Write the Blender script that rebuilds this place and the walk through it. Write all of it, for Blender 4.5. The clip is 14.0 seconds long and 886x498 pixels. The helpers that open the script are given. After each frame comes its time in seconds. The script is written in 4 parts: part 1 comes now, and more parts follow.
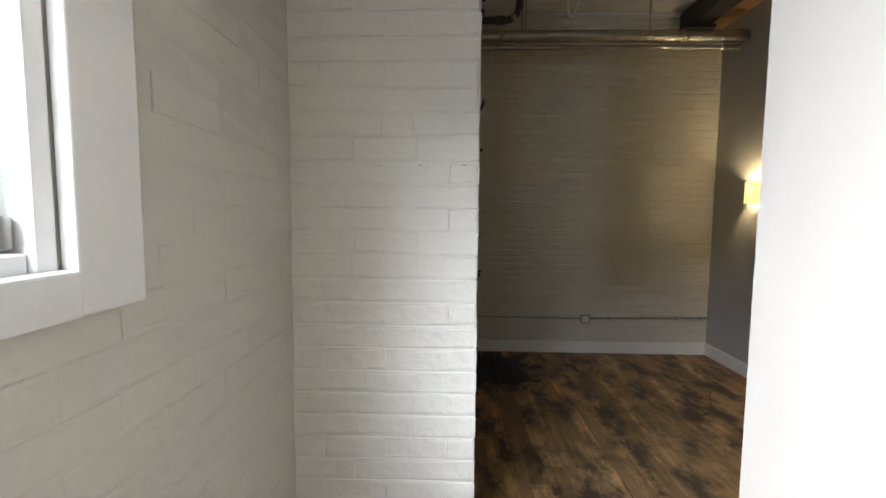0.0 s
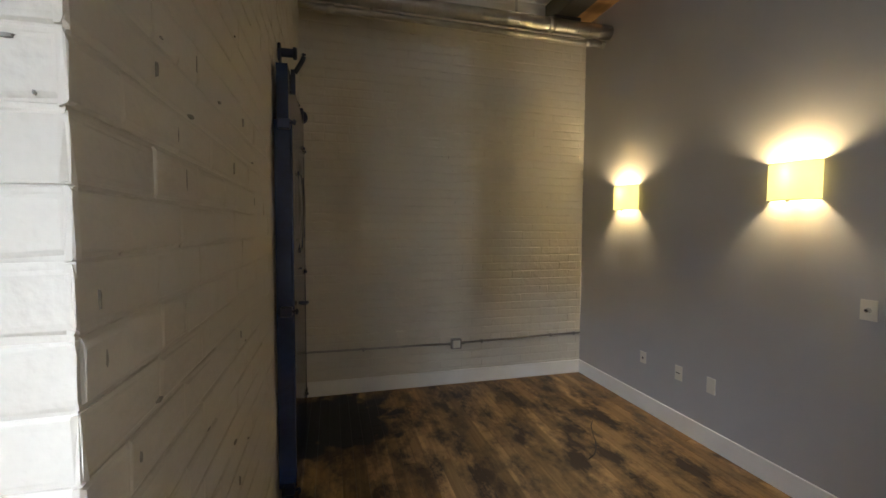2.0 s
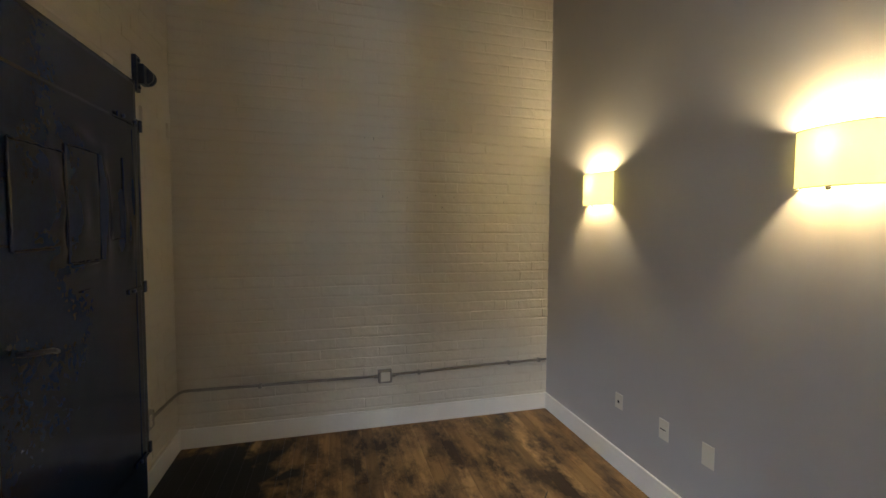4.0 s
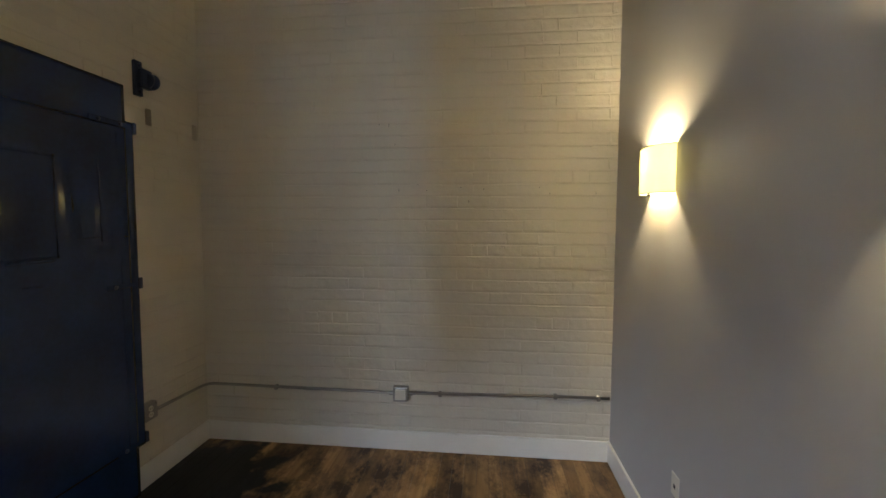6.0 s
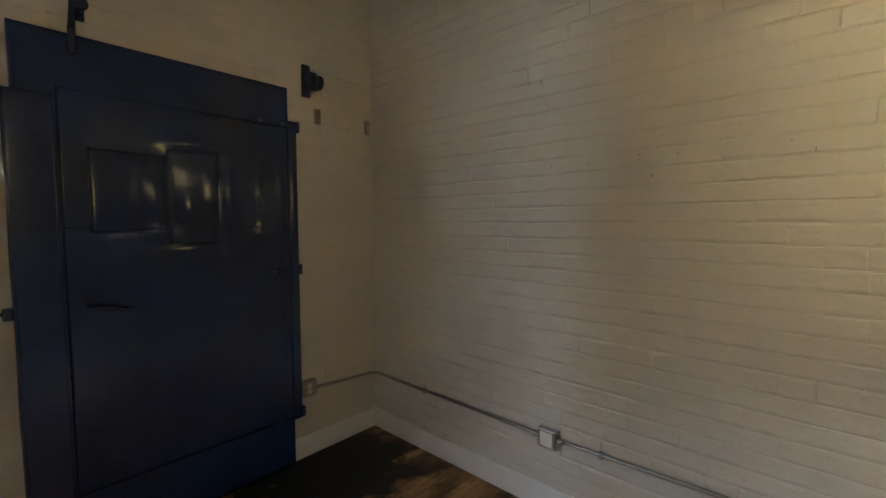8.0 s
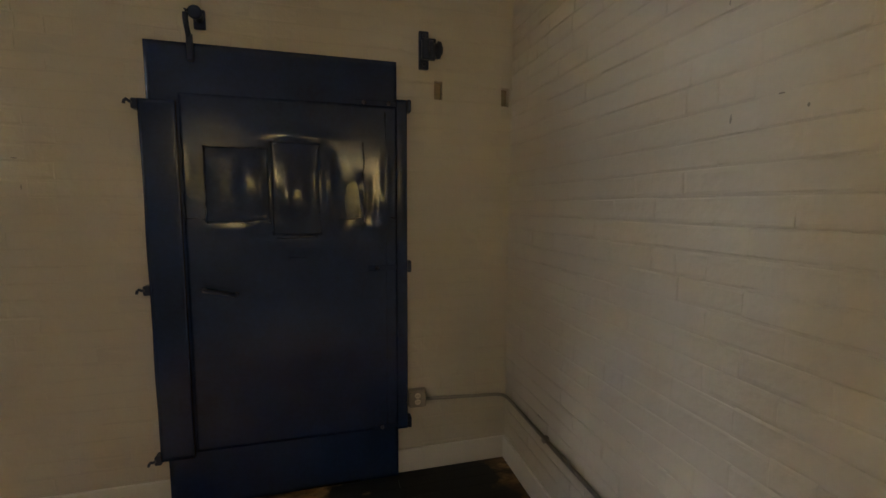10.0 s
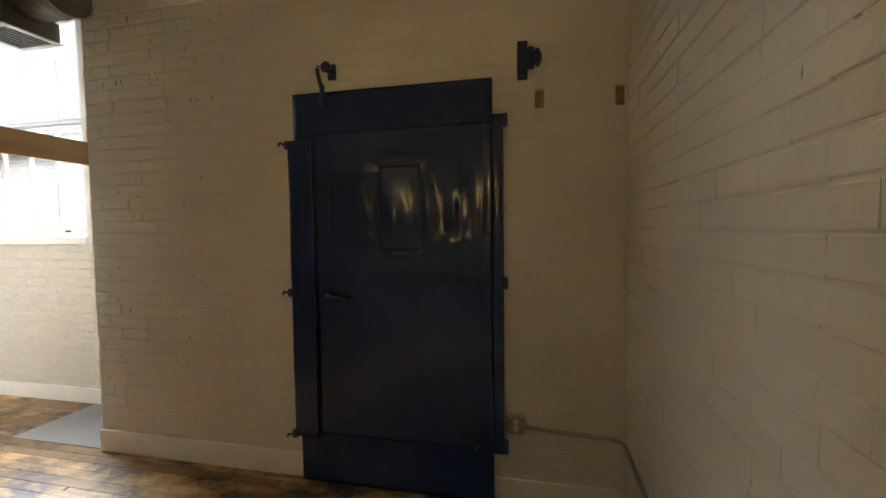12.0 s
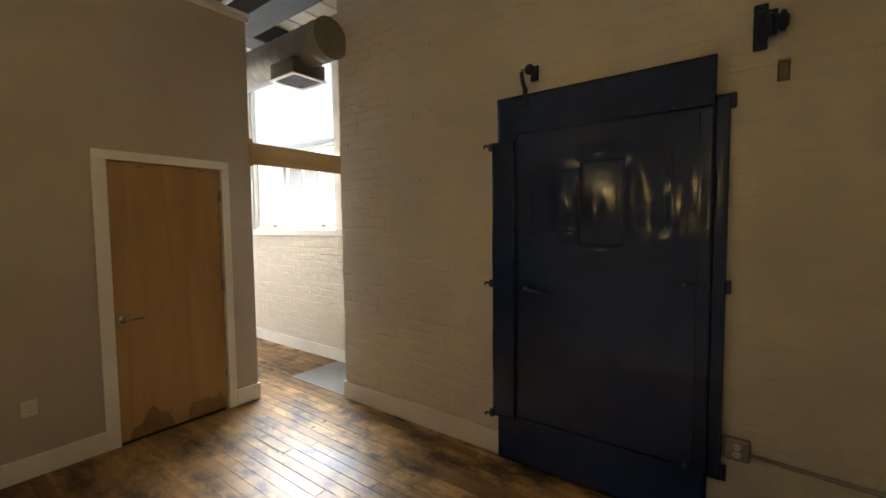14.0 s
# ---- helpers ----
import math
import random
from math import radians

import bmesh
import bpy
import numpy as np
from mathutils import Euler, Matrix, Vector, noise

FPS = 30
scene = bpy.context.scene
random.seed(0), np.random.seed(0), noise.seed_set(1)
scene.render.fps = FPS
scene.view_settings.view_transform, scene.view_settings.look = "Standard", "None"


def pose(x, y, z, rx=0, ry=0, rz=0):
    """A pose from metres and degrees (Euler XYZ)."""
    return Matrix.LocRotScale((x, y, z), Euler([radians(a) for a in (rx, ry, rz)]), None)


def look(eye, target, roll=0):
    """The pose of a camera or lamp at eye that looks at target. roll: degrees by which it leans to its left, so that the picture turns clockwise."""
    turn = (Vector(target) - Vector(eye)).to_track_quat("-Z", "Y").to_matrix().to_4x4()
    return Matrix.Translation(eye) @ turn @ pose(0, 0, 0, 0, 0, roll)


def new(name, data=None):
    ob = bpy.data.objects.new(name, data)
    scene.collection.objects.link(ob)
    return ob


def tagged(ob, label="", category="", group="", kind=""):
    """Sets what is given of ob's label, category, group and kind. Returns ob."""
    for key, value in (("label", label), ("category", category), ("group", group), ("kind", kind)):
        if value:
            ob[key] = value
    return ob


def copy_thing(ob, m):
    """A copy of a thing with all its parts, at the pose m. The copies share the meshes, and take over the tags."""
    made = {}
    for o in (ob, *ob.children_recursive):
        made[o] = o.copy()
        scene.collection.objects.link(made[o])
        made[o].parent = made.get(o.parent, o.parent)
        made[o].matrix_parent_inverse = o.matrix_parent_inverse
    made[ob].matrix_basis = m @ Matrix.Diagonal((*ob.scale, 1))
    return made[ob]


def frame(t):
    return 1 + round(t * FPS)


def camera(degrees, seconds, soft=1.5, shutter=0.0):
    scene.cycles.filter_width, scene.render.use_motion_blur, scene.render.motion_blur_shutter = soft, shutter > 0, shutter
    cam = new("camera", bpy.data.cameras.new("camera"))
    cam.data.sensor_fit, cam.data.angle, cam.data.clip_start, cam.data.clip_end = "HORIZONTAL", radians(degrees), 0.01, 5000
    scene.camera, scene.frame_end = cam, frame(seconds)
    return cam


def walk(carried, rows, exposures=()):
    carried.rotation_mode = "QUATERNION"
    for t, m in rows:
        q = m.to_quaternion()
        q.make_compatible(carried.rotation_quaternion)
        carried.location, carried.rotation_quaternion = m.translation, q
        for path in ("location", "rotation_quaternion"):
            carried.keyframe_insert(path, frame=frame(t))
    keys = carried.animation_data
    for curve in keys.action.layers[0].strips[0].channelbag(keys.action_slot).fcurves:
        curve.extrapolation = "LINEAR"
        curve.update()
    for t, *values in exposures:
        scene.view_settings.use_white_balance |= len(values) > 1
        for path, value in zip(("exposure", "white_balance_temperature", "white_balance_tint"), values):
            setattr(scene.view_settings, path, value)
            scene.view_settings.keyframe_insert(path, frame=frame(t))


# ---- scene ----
cam = camera(93.1, 14.0)
PATH = [
    (0, (-0.075, -4.917, 1.594), (-0.129, -2.924, 1.439), 0.5),
    (0.5, (-0.058, -4.699, 1.6), (0.107, -2.711, 1.46), 0.5),
    (1, (-0.015, -4.445, 1.583), (0.344, -2.481, 1.46), 0.3),
    (1.5, (0.092, -4.223, 1.577), (0.56, -2.281, 1.465), 0.3),
    (2, (0.266, -4.009, 1.578), (0.779, -2.079, 1.474), 0.3),
    (2.5, (0.425, -3.764, 1.582), (0.968, -1.842, 1.478), 0.2),
    (3, (0.597, -3.559, 1.58), (1.164, -1.644, 1.479), 0.3),
    (5.5, (1.854, -2.984, 1.611), (1.916, -0.989, 1.491), 0.3),
    (6, (2.049, -2.842, 1.605), (1.843, -0.857, 1.478), 0.2),
    (6.5, (2.208, -2.664, 1.582), (1.72, -0.728, 1.451), 0.1),
    (7, (2.333, -2.444, 1.566), (1.521, -0.621, 1.434), 0.1),
    (7.5, (2.489, -2.226, 1.544), (1.37, -0.572, 1.427), 0.0),
    (8, (2.48, -1.986, 1.542), (1.148, -0.5, 1.415), -0.1),
    (8.5, (2.465, -1.706, 1.523), (0.926, -0.433, 1.405), -0.5),
    (9, (2.427, -1.473, 1.593), (0.71, -0.46, 1.426), 0.4),
    (11.5, (2.338, -0.546, 1.565), (0.351, -0.742, 1.451), -0.9),
    (12, (2.335, -0.471, 1.554), (0.384, -0.902, 1.453), -0.7),
    (12.5, (2.369, -0.46, 1.546), (0.482, -1.114, 1.449), -0.7),
    (13, (2.391, -0.466, 1.554), (0.597, -1.344, 1.452), -0.5),
    (13.5, (2.424, -0.495, 1.56), (0.728, -1.549, 1.447), -0.6),
    (14, (2.449, -0.518, 1.562), (0.855, -1.721, 1.445), -0.6),
]
walk(cam, [(t, look(*p)) for t, *p in PATH], exposures=[(0.0, 4.50, 5700, 10), (0.6, 4.50, 5700, 10), (1.5, 4.72, 5700, 10), (3.0, 5.02, 5800, 10), (6.5, 5.20, 5380, 10), (9.0, 5.27, 5500, 10), (11.5, 5.25, 6250, 10), (14.0, 5.25, 6500, 10)])

# ---------------- world, sun, exposure ----------------
world = bpy.data.worlds.new("sky")
scene.world = world
world.use_nodes = True
wn = world.node_tree.nodes
sky = wn.new("ShaderNodeTexSky")
sky.sky_type = 'NISHITA'
sky.sun_disc = False
sky.sun_elevation = radians(38)
sky.sun_rotation = radians(108)
sky.air_density, sky.dust_density, sky.ozone_density = 1.0, 3.0, 1.0
wn["Background"].inputs["Strength"].default_value = 0.05
world.node_tree.links.new(sky.outputs["Color"], wn["Background"].inputs["Color"])
sun_data = bpy.data.lights.new("sun", 'SUN')
sun_data.energy, sun_data.angle, sun_data.color = 0.5, radians(12), (1.0, 0.95, 0.88)
sun = new("sun", sun_data)
sun.matrix_world = look((6, -2, 12), (0, 0, 0))

LAMP_WATT = 0.92
LAMP_COLOUR = (1.0, 0.73, 0.36)


def window_sky(y0, y1, z0, z1, watt, spread=180, turn=0, down=0):
    """Daylight of the sky, standing in a window's opening behind its sashes and falling in at a slant."""
    d = bpy.data.lights.new("window_daylight", 'AREA')
    d.shape, d.size, d.size_y, d.energy, d.color = 'RECTANGLE', y1 - y0, z1 - z0, watt, (0.93, 0.96, 1.0)
    d.spread = radians(spread)
    o = new("window_daylight", d)
    at = Vector((-0.786, (y0 + y1) / 2, (z0 + z1) / 2))
    a, e = radians(turn), radians(down)
    o.matrix_world = look(at, at + Vector((math.cos(a) * math.cos(e), math.sin(a) * math.cos(e), -math.sin(e))))


window_sky(-6.08, -4.38, 1.55, 2.50, 1.2, 100)
window_sky(-6.08, -4.38, 2.56, 3.44, 0.35, 100)
window_sky(-5.75, -4.75, 1.85, 2.45, 0.72, 57, 53, 38)
window_sky(-9.33, -7.63, 1.55, 3.46, 16.0)

# ---------------- materials ----------------
def shader(name, colour, rough=0.6, metal=0.0, vary=0.12, scale=3.0, fine=60.0, bump=0.1, bump_far=0.0,
           spec=0.5, island=0.0, stain=None, stain_scale=1.2, stain_at=0.6, coat=0.0, rvar=0.25, far_scale=20.0):
    """A painted, wooden or metal surface: two scales of colour change, relief, and stains with their own shape."""
    m = bpy.data.materials.new(name)
    m.use_nodes = True
    t = m.node_tree
    b = t.nodes["Principled BSDF"]
    geo = t.nodes.new("ShaderNodeNewGeometry")
    n1 = t.nodes.new("ShaderNodeTexNoise"); n1.inputs["Scale"].default_value = scale; n1.inputs["Detail"].default_value = 5
    n2 = t.nodes.new("ShaderNodeTexNoise"); n2.inputs["Scale"].default_value = fine; n2.inputs["Detail"].default_value = 4
    t.links.new(geo.outputs["Position"], n1.inputs["Vector"])
    t.links.new(geo.outputs["Position"], n2.inputs["Vector"])
    mix = t.nodes.new("ShaderNodeMath"); mix.operation = 'MULTIPLY_ADD'
    t.links.new(n2.outputs["Fac"], mix.inputs[0]); mix.inputs[1].default_value = 0.4
    t.links.new(n1.outputs["Fac"], mix.inputs[2])
    ramp = t.nodes.new("ShaderNodeValToRGB")
    ramp.color_ramp.elements[0].position, ramp.color_ramp.elements[1].position = 0.45, 0.95
    ramp.color_ramp.elements[0].color = (*[c * (1 - vary) for c in colour], 1)
    ramp.color_ramp.elements[1].color = (*[min(1, c * (1 + vary)) for c in colour], 1)
    t.links.new(mix.outputs[0], ramp.inputs[0])
    out = ramp.outputs["Color"]
    if island:
        info = t.nodes.new("ShaderNodeObjectInfo")
        mul = t.nodes.new("ShaderNodeMath"); mul.operation = 'MULTIPLY_ADD'
        t.links.new(info.outputs["Random"], mul.inputs[0]); mul.inputs[1].default_value = island; mul.inputs[2].default_value = 1 - island / 2
        sc = t.nodes.new("ShaderNodeVectorMath"); sc.operation = 'SCALE'
        t.links.new(out, sc.inputs[0]); t.links.new(mul.outputs[0], sc.inputs["Scale"])
        out = sc.outputs[0]
    if stain:
        n3 = t.nodes.new("ShaderNodeTexNoise"); n3.inputs["Scale"].default_value = stain_scale; n3.inputs["Detail"].default_value = 6
        t.links.new(geo.outputs["Position"], n3.inputs["Vector"])
        r3 = t.nodes.new("ShaderNodeValToRGB")
        r3.color_ramp.elements[0].position, r3.color_ramp.elements[1].position = stain_at - 0.05, stain_at + 0.05
        t.links.new(n3.outputs["Fac"], r3.inputs[0])
        mx = t.nodes.new("ShaderNodeMix"); mx.data_type = 'RGBA'
        t.links.new(r3.outputs["Color"], mx.inputs[0]); t.links.new(out, mx.inputs[6]); mx.inputs[7].default_value = (*stain, 1)
        out = mx.outputs[2]
    t.links.new(out, b.inputs["Base Color"])
    b.inputs["Roughness"].default_value = rough
    b.inputs["Metallic"].default_value = metal
    b.inputs["Specular IOR Level"].default_value = spec
    b.inputs["Coat Weight"].default_value = coat
    rr = t.nodes.new("ShaderNodeMath"); rr.operation = 'MULTIPLY_ADD'
    t.links.new(n1.outputs["Fac"], rr.inputs[0]); rr.inputs[1].default_value = rvar; rr.inputs[2].default_value = rough - rvar / 2
    t.links.new(rr.outputs[0], b.inputs["Roughness"])
    bp = t.nodes.new("ShaderNodeBump"); bp.inputs["Strength"].default_value = bump; bp.inputs["Distance"].default_value = 0.004
    t.links.new(n2.outputs["Fac"], bp.inputs["Height"])
    if bump_far:
        n4 = t.nodes.new("ShaderNodeTexNoise"); n4.inputs["Scale"].default_value = far_scale; n4.inputs["Detail"].default_value = 3
        t.links.new(geo.outputs["Position"], n4.inputs["Vector"])
        bp2 = t.nodes.new("ShaderNodeBump"); bp2.inputs["Strength"].default_value = bump_far; bp2.inputs["Distance"].default_value = 0.012
        t.links.new(n4.outputs["Fac"], bp2.inputs["Height"])
        t.links.new(bp2.outputs["Normal"], bp.inputs["Normal"])
    t.links.new(bp.outputs["Normal"], b.inputs["Normal"])
    return m


def wood(name, light, dark, rough, along, fine=1.0, island=0.35, soil=None, spec=0.5):
    """Wood grain drawn out along one axis, each board its own tone, with old dark stains."""
    m = bpy.data.materials.new(name)
    m.use_nodes = True
    t = m.node_tree
    b = t.nodes["Principled BSDF"]
    geo = t.nodes.new("ShaderNodeNewGeometry")
    b.inputs["Specular IOR Level"].default_value = spec
    info = t.nodes.new("ShaderNodeObjectInfo")
    mp = t.nodes.new("ShaderNodeMapping")
    s = [24.0 * fine] * 3
    s[along] = 1.6 * fine
    mp.inputs["Scale"].default_value = s
    off = t.nodes.new("ShaderNodeCombineXYZ")
    k = t.nodes.new("ShaderNodeMath"); k.operation = 'MULTIPLY'; k.inputs[1].default_value = 37.0
    t.links.new(info.outputs["Random"], k.inputs[0])
    for i in range(3):
        t.links.new(k.outputs[0], off.inputs[i])
    t.links.new(geo.outputs["Position"], mp.inputs["Vector"]); t.links.new(off.outputs[0], mp.inputs["Location"])
    n = t.nodes.new("ShaderNodeTexNoise"); n.inputs["Scale"].default_value = 1.0; n.inputs["Detail"].default_value = 6; n.inputs["Distortion"].default_value = 0.6
    t.links.new(mp.outputs[0], n.inputs["Vector"])
    r = t.nodes.new("ShaderNodeValToRGB")
    r.color_ramp.elements[0].position, r.color_ramp.elements[1].position = 0.35, 0.68
    r.color_ramp.elements[0].color, r.color_ramp.elements[1].color = (*dark, 1), (*light, 1)
    t.links.new(n.outputs["Fac"], r.inputs[0])
    mul = t.nodes.new("ShaderNodeMath"); mul.operation = 'MULTIPLY_ADD'
    t.links.new(info.outputs["Random"], mul.inputs[0]); mul.inputs[1].default_value = island; mul.inputs[2].default_value = 1 - island * 0.6
    sc = t.nodes.new("ShaderNodeVectorMath"); sc.operation = 'SCALE'
    t.links.new(r.outputs["Color"], sc.inputs[0]); t.links.new(mul.outputs[0], sc.inputs["Scale"])
    out = sc.outputs[0]
    rough_in = None
    if soil:
        # old spills: one pattern across all boards, sharpened board by board
        mp2 = t.nodes.new("ShaderNodeMapping"); s2 = [4.6] * 3; s2[along] = 2.4; mp2.inputs["Scale"].default_value = s2
        t.links.new(geo.outputs["Position"], mp2.inputs["Vector"])
        n2 = t.nodes.new("ShaderNodeTexNoise"); n2.inputs["Scale"].default_value = 1.0; n2.inputs["Detail"].default_value = 8; n2.inputs["Roughness"].default_value = 0.70
        t.links.new(mp2.outputs[0], n2.inputs["Vector"])
        ad = t.nodes.new("ShaderNodeMath"); ad.operation = 'MULTIPLY_ADD'; ad.inputs[1].default_value = 0.07
        t.links.new(info.outputs["Random"], ad.inputs[0]); t.links.new(n2.outputs["Fac"], ad.inputs[2])
        r2 = t.nodes.new("ShaderNodeValToRGB")
        r2.color_ramp.elements[0].position, r2.color_ramp.elements[1].position = 0.46, 0.64
        t.links.new(ad.outputs[0], r2.inputs[0])
        # a near-black patch with a ragged edge near one corner
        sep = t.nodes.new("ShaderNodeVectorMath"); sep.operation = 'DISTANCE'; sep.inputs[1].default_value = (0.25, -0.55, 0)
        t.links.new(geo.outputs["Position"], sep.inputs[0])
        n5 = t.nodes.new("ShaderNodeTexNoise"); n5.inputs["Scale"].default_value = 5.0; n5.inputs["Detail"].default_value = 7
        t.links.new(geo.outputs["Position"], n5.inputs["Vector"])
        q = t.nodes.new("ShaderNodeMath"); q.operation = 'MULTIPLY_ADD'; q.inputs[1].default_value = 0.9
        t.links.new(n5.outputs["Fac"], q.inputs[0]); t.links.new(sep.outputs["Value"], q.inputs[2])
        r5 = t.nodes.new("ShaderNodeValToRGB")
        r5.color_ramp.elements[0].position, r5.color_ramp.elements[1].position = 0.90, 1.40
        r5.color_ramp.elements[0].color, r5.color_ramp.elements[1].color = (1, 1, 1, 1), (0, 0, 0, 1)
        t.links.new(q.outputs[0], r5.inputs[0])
        mx = t.nodes.new("ShaderNodeMix"); mx.data_type = 'RGBA'
        t.links.new(r2.outputs["Color"], mx.inputs[0]); t.links.new(out, mx.inputs[6]); mx.inputs[7].default_value = (*soil, 1)
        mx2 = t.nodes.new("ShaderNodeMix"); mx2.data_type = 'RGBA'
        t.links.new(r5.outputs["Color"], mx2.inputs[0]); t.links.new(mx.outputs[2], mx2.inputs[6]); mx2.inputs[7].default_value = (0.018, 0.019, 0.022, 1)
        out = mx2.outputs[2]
    t.links.new(out, b.inputs["Base Color"])
    rr = t.nodes.new("ShaderNodeMath"); rr.operation = 'MULTIPLY_ADD'
    t.links.new(n.outputs["Fac"], rr.inputs[0]); rr.inputs[1].default_value = 0.25; rr.inputs[2].default_value = rough - 0.12
    t.links.new(rr.outputs[0], b.inputs["Roughness"])
    bp = t.nodes.new("ShaderNodeBump"); bp.inputs["Strength"].default_value = 0.18; bp.inputs["Distance"].default_value = 0.002
    t.links.new(n.outputs["Fac"], bp.inputs["Height"]); t.links.new(bp.outputs["Normal"], b.inputs["Normal"])
    return m


def pane_glass():
    m = bpy.data.materials.new("window_glass")
    m.use_nodes = True
    b = m.node_tree.nodes["Principled BSDF"]
    b.inputs["Base Color"].default_value = (0.97, 0.99, 0.98, 1)
    b.inputs["Transmission Weight"].default_value = 1.0
    b.inputs["Roughness"].default_value = 0.0
    b.inputs["IOR"].default_value = 1.45
    return m


def slat_cloth():
    """White blind slats that let some daylight through."""
    m = bpy.data.materials.new("blind_white")
    m.use_nodes = True
    t = m.node_tree
    d = t.nodes.new("ShaderNodeBsdfDiffuse"); d.inputs["Color"].default_value = (0.85, 0.86, 0.86, 1)
    tr = t.nodes.new("ShaderNodeBsdfTranslucent"); tr.inputs["Color"].default_value = (0.85, 0.87, 0.88, 1)
    mx = t.nodes.new("ShaderNodeMixShader"); mx.inputs[0].default_value = 0.75
    t.links.new(d.outputs[0], mx.inputs[1]); t.links.new(tr.outputs[0], mx.inputs[2])
    t.links.new(mx.outputs[0], t.nodes["Material Output"].inputs["Surface"])
    return m


M_BRICK = shader("cream_brick_paint", (0.63, 0.59, 0.51), 0.54, vary=0.05, scale=1.7, fine=90, bump=0.2, bump_far=0.42)
M_MORTAR = shader("cream_joint_paint", (0.61, 0.57, 0.495), 0.5, vary=0.05, scale=2.5, fine=70, bump=0.35, bump_far=0.3)
M_GREY = shader("grey_wall_paint", (0.46, 0.45, 0.45), 0.55, vary=0.04, scale=1.1, fine=220, bump=0.05)
M_TAUPE = shader("taupe_wall_paint", (0.48, 0.43, 0.36), 0.55, vary=0.04, scale=1.1, fine=220, bump=0.05)
M_TRIM = shader("white_trim_paint", (0.82, 0.80, 0.755), 0.35, vary=0.05, scale=4, fine=80, bump=0.06)
M_CEIL = shader("white_ceiling_paint", (0.80, 0.78, 0.72), 0.6, vary=0.07, scale=2.5, fine=60, bump=0.12)
M_NAVY = shader("navy_gloss_paint", (0.010, 0.026, 0.090), 0.17, vary=0.3, scale=2.5, fine=45, bump=0.05, bump_far=0.22, far_scale=4.5, rvar=0.08, spec=0.60)
M_NAVY_IRON = shader("navy_painted_iron", (0.011, 0.022, 0.066), 0.35, vary=0.3, scale=8, fine=120, bump=0.25)
M_ZINC = shader("galvanised_steel", (0.42, 0.40, 0.365), 0.30, metal=1.0, rvar=0.06, vary=0.10, scale=9, fine=40, bump=0.03)
M_STEEL = shader("conduit_steel", (0.36, 0.345, 0.325), 0.34, metal=1.0, rvar=0.08, vary=0.12, scale=10, fine=90, bump=0.04)
M_DULL = shader("dull_galvanised_steel", (0.30, 0.29, 0.275), 0.48, metal=1.0, rvar=0.12, vary=0.2, scale=5, fine=40, bump=0.05)
M_CHROME = shader("brushed_nickel", (0.66, 0.65, 0.63), 0.22, metal=1.0, vary=0.05, scale=12, fine=200, bump=0.02)
M_DARK = shader("dark_bronze_paint", (0.035, 0.033, 0.035), 0.45, vary=0.25, scale=5, fine=70, bump=0.12)
M_BOOT = shader("dark_grey_sheet_metal", (0.13, 0.125, 0.12), 0.45, vary=0.2, scale=5, fine=70, bump=0.1)
M_PLASTIC = shader("ivory_plastic", (0.72, 0.69, 0.60), 0.35, vary=0.03, scale=6, fine=150, bump=0.02)
M_SLOT = shader("dark_slot", (0.02, 0.02, 0.02), 0.6, vary=0.1)
M_PLATE = shader("grey_floor_paint", (0.23, 0.24, 0.25), 0.35, vary=0.14, scale=3, fine=60, bump=0.1, stain=(0.14, 0.135, 0.13), stain_scale=5, stain_at=0.66)
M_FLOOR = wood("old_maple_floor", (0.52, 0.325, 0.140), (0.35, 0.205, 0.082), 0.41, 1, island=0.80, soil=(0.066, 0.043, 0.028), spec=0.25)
M_SUBFLOOR = shader("dark_subfloor", (0.02, 0.016, 0.013), 0.8, vary=0.2)
M_DOOR = wood("birch_door_veneer", (0.48, 0.30, 0.12), (0.40, 0.235, 0.085), 0.38, 2, fine=0.5, island=0.0)
M_STAIN = shader("water_stained_veneer", (0.27, 0.165, 0.070), 0.45, vary=0.25, scale=12, fine=60, bump=0.06)
M_PINE = wood("pine_board", (0.47, 0.31, 0.15), (0.36, 0.22, 0.095), 0.5, 0, fine=0.6, island=0.1)
M_JOIST = wood("old_fir_board", (0.44, 0.26, 0.11), (0.28, 0.15, 0.06), 0.6, 1, fine=0.5, island=0.2)
M_BEAM = shader("dark_beam_paint", (0.040, 0.036, 0.036), 0.5, vary=0.25, scale=4, fine=60, bump=0.2)
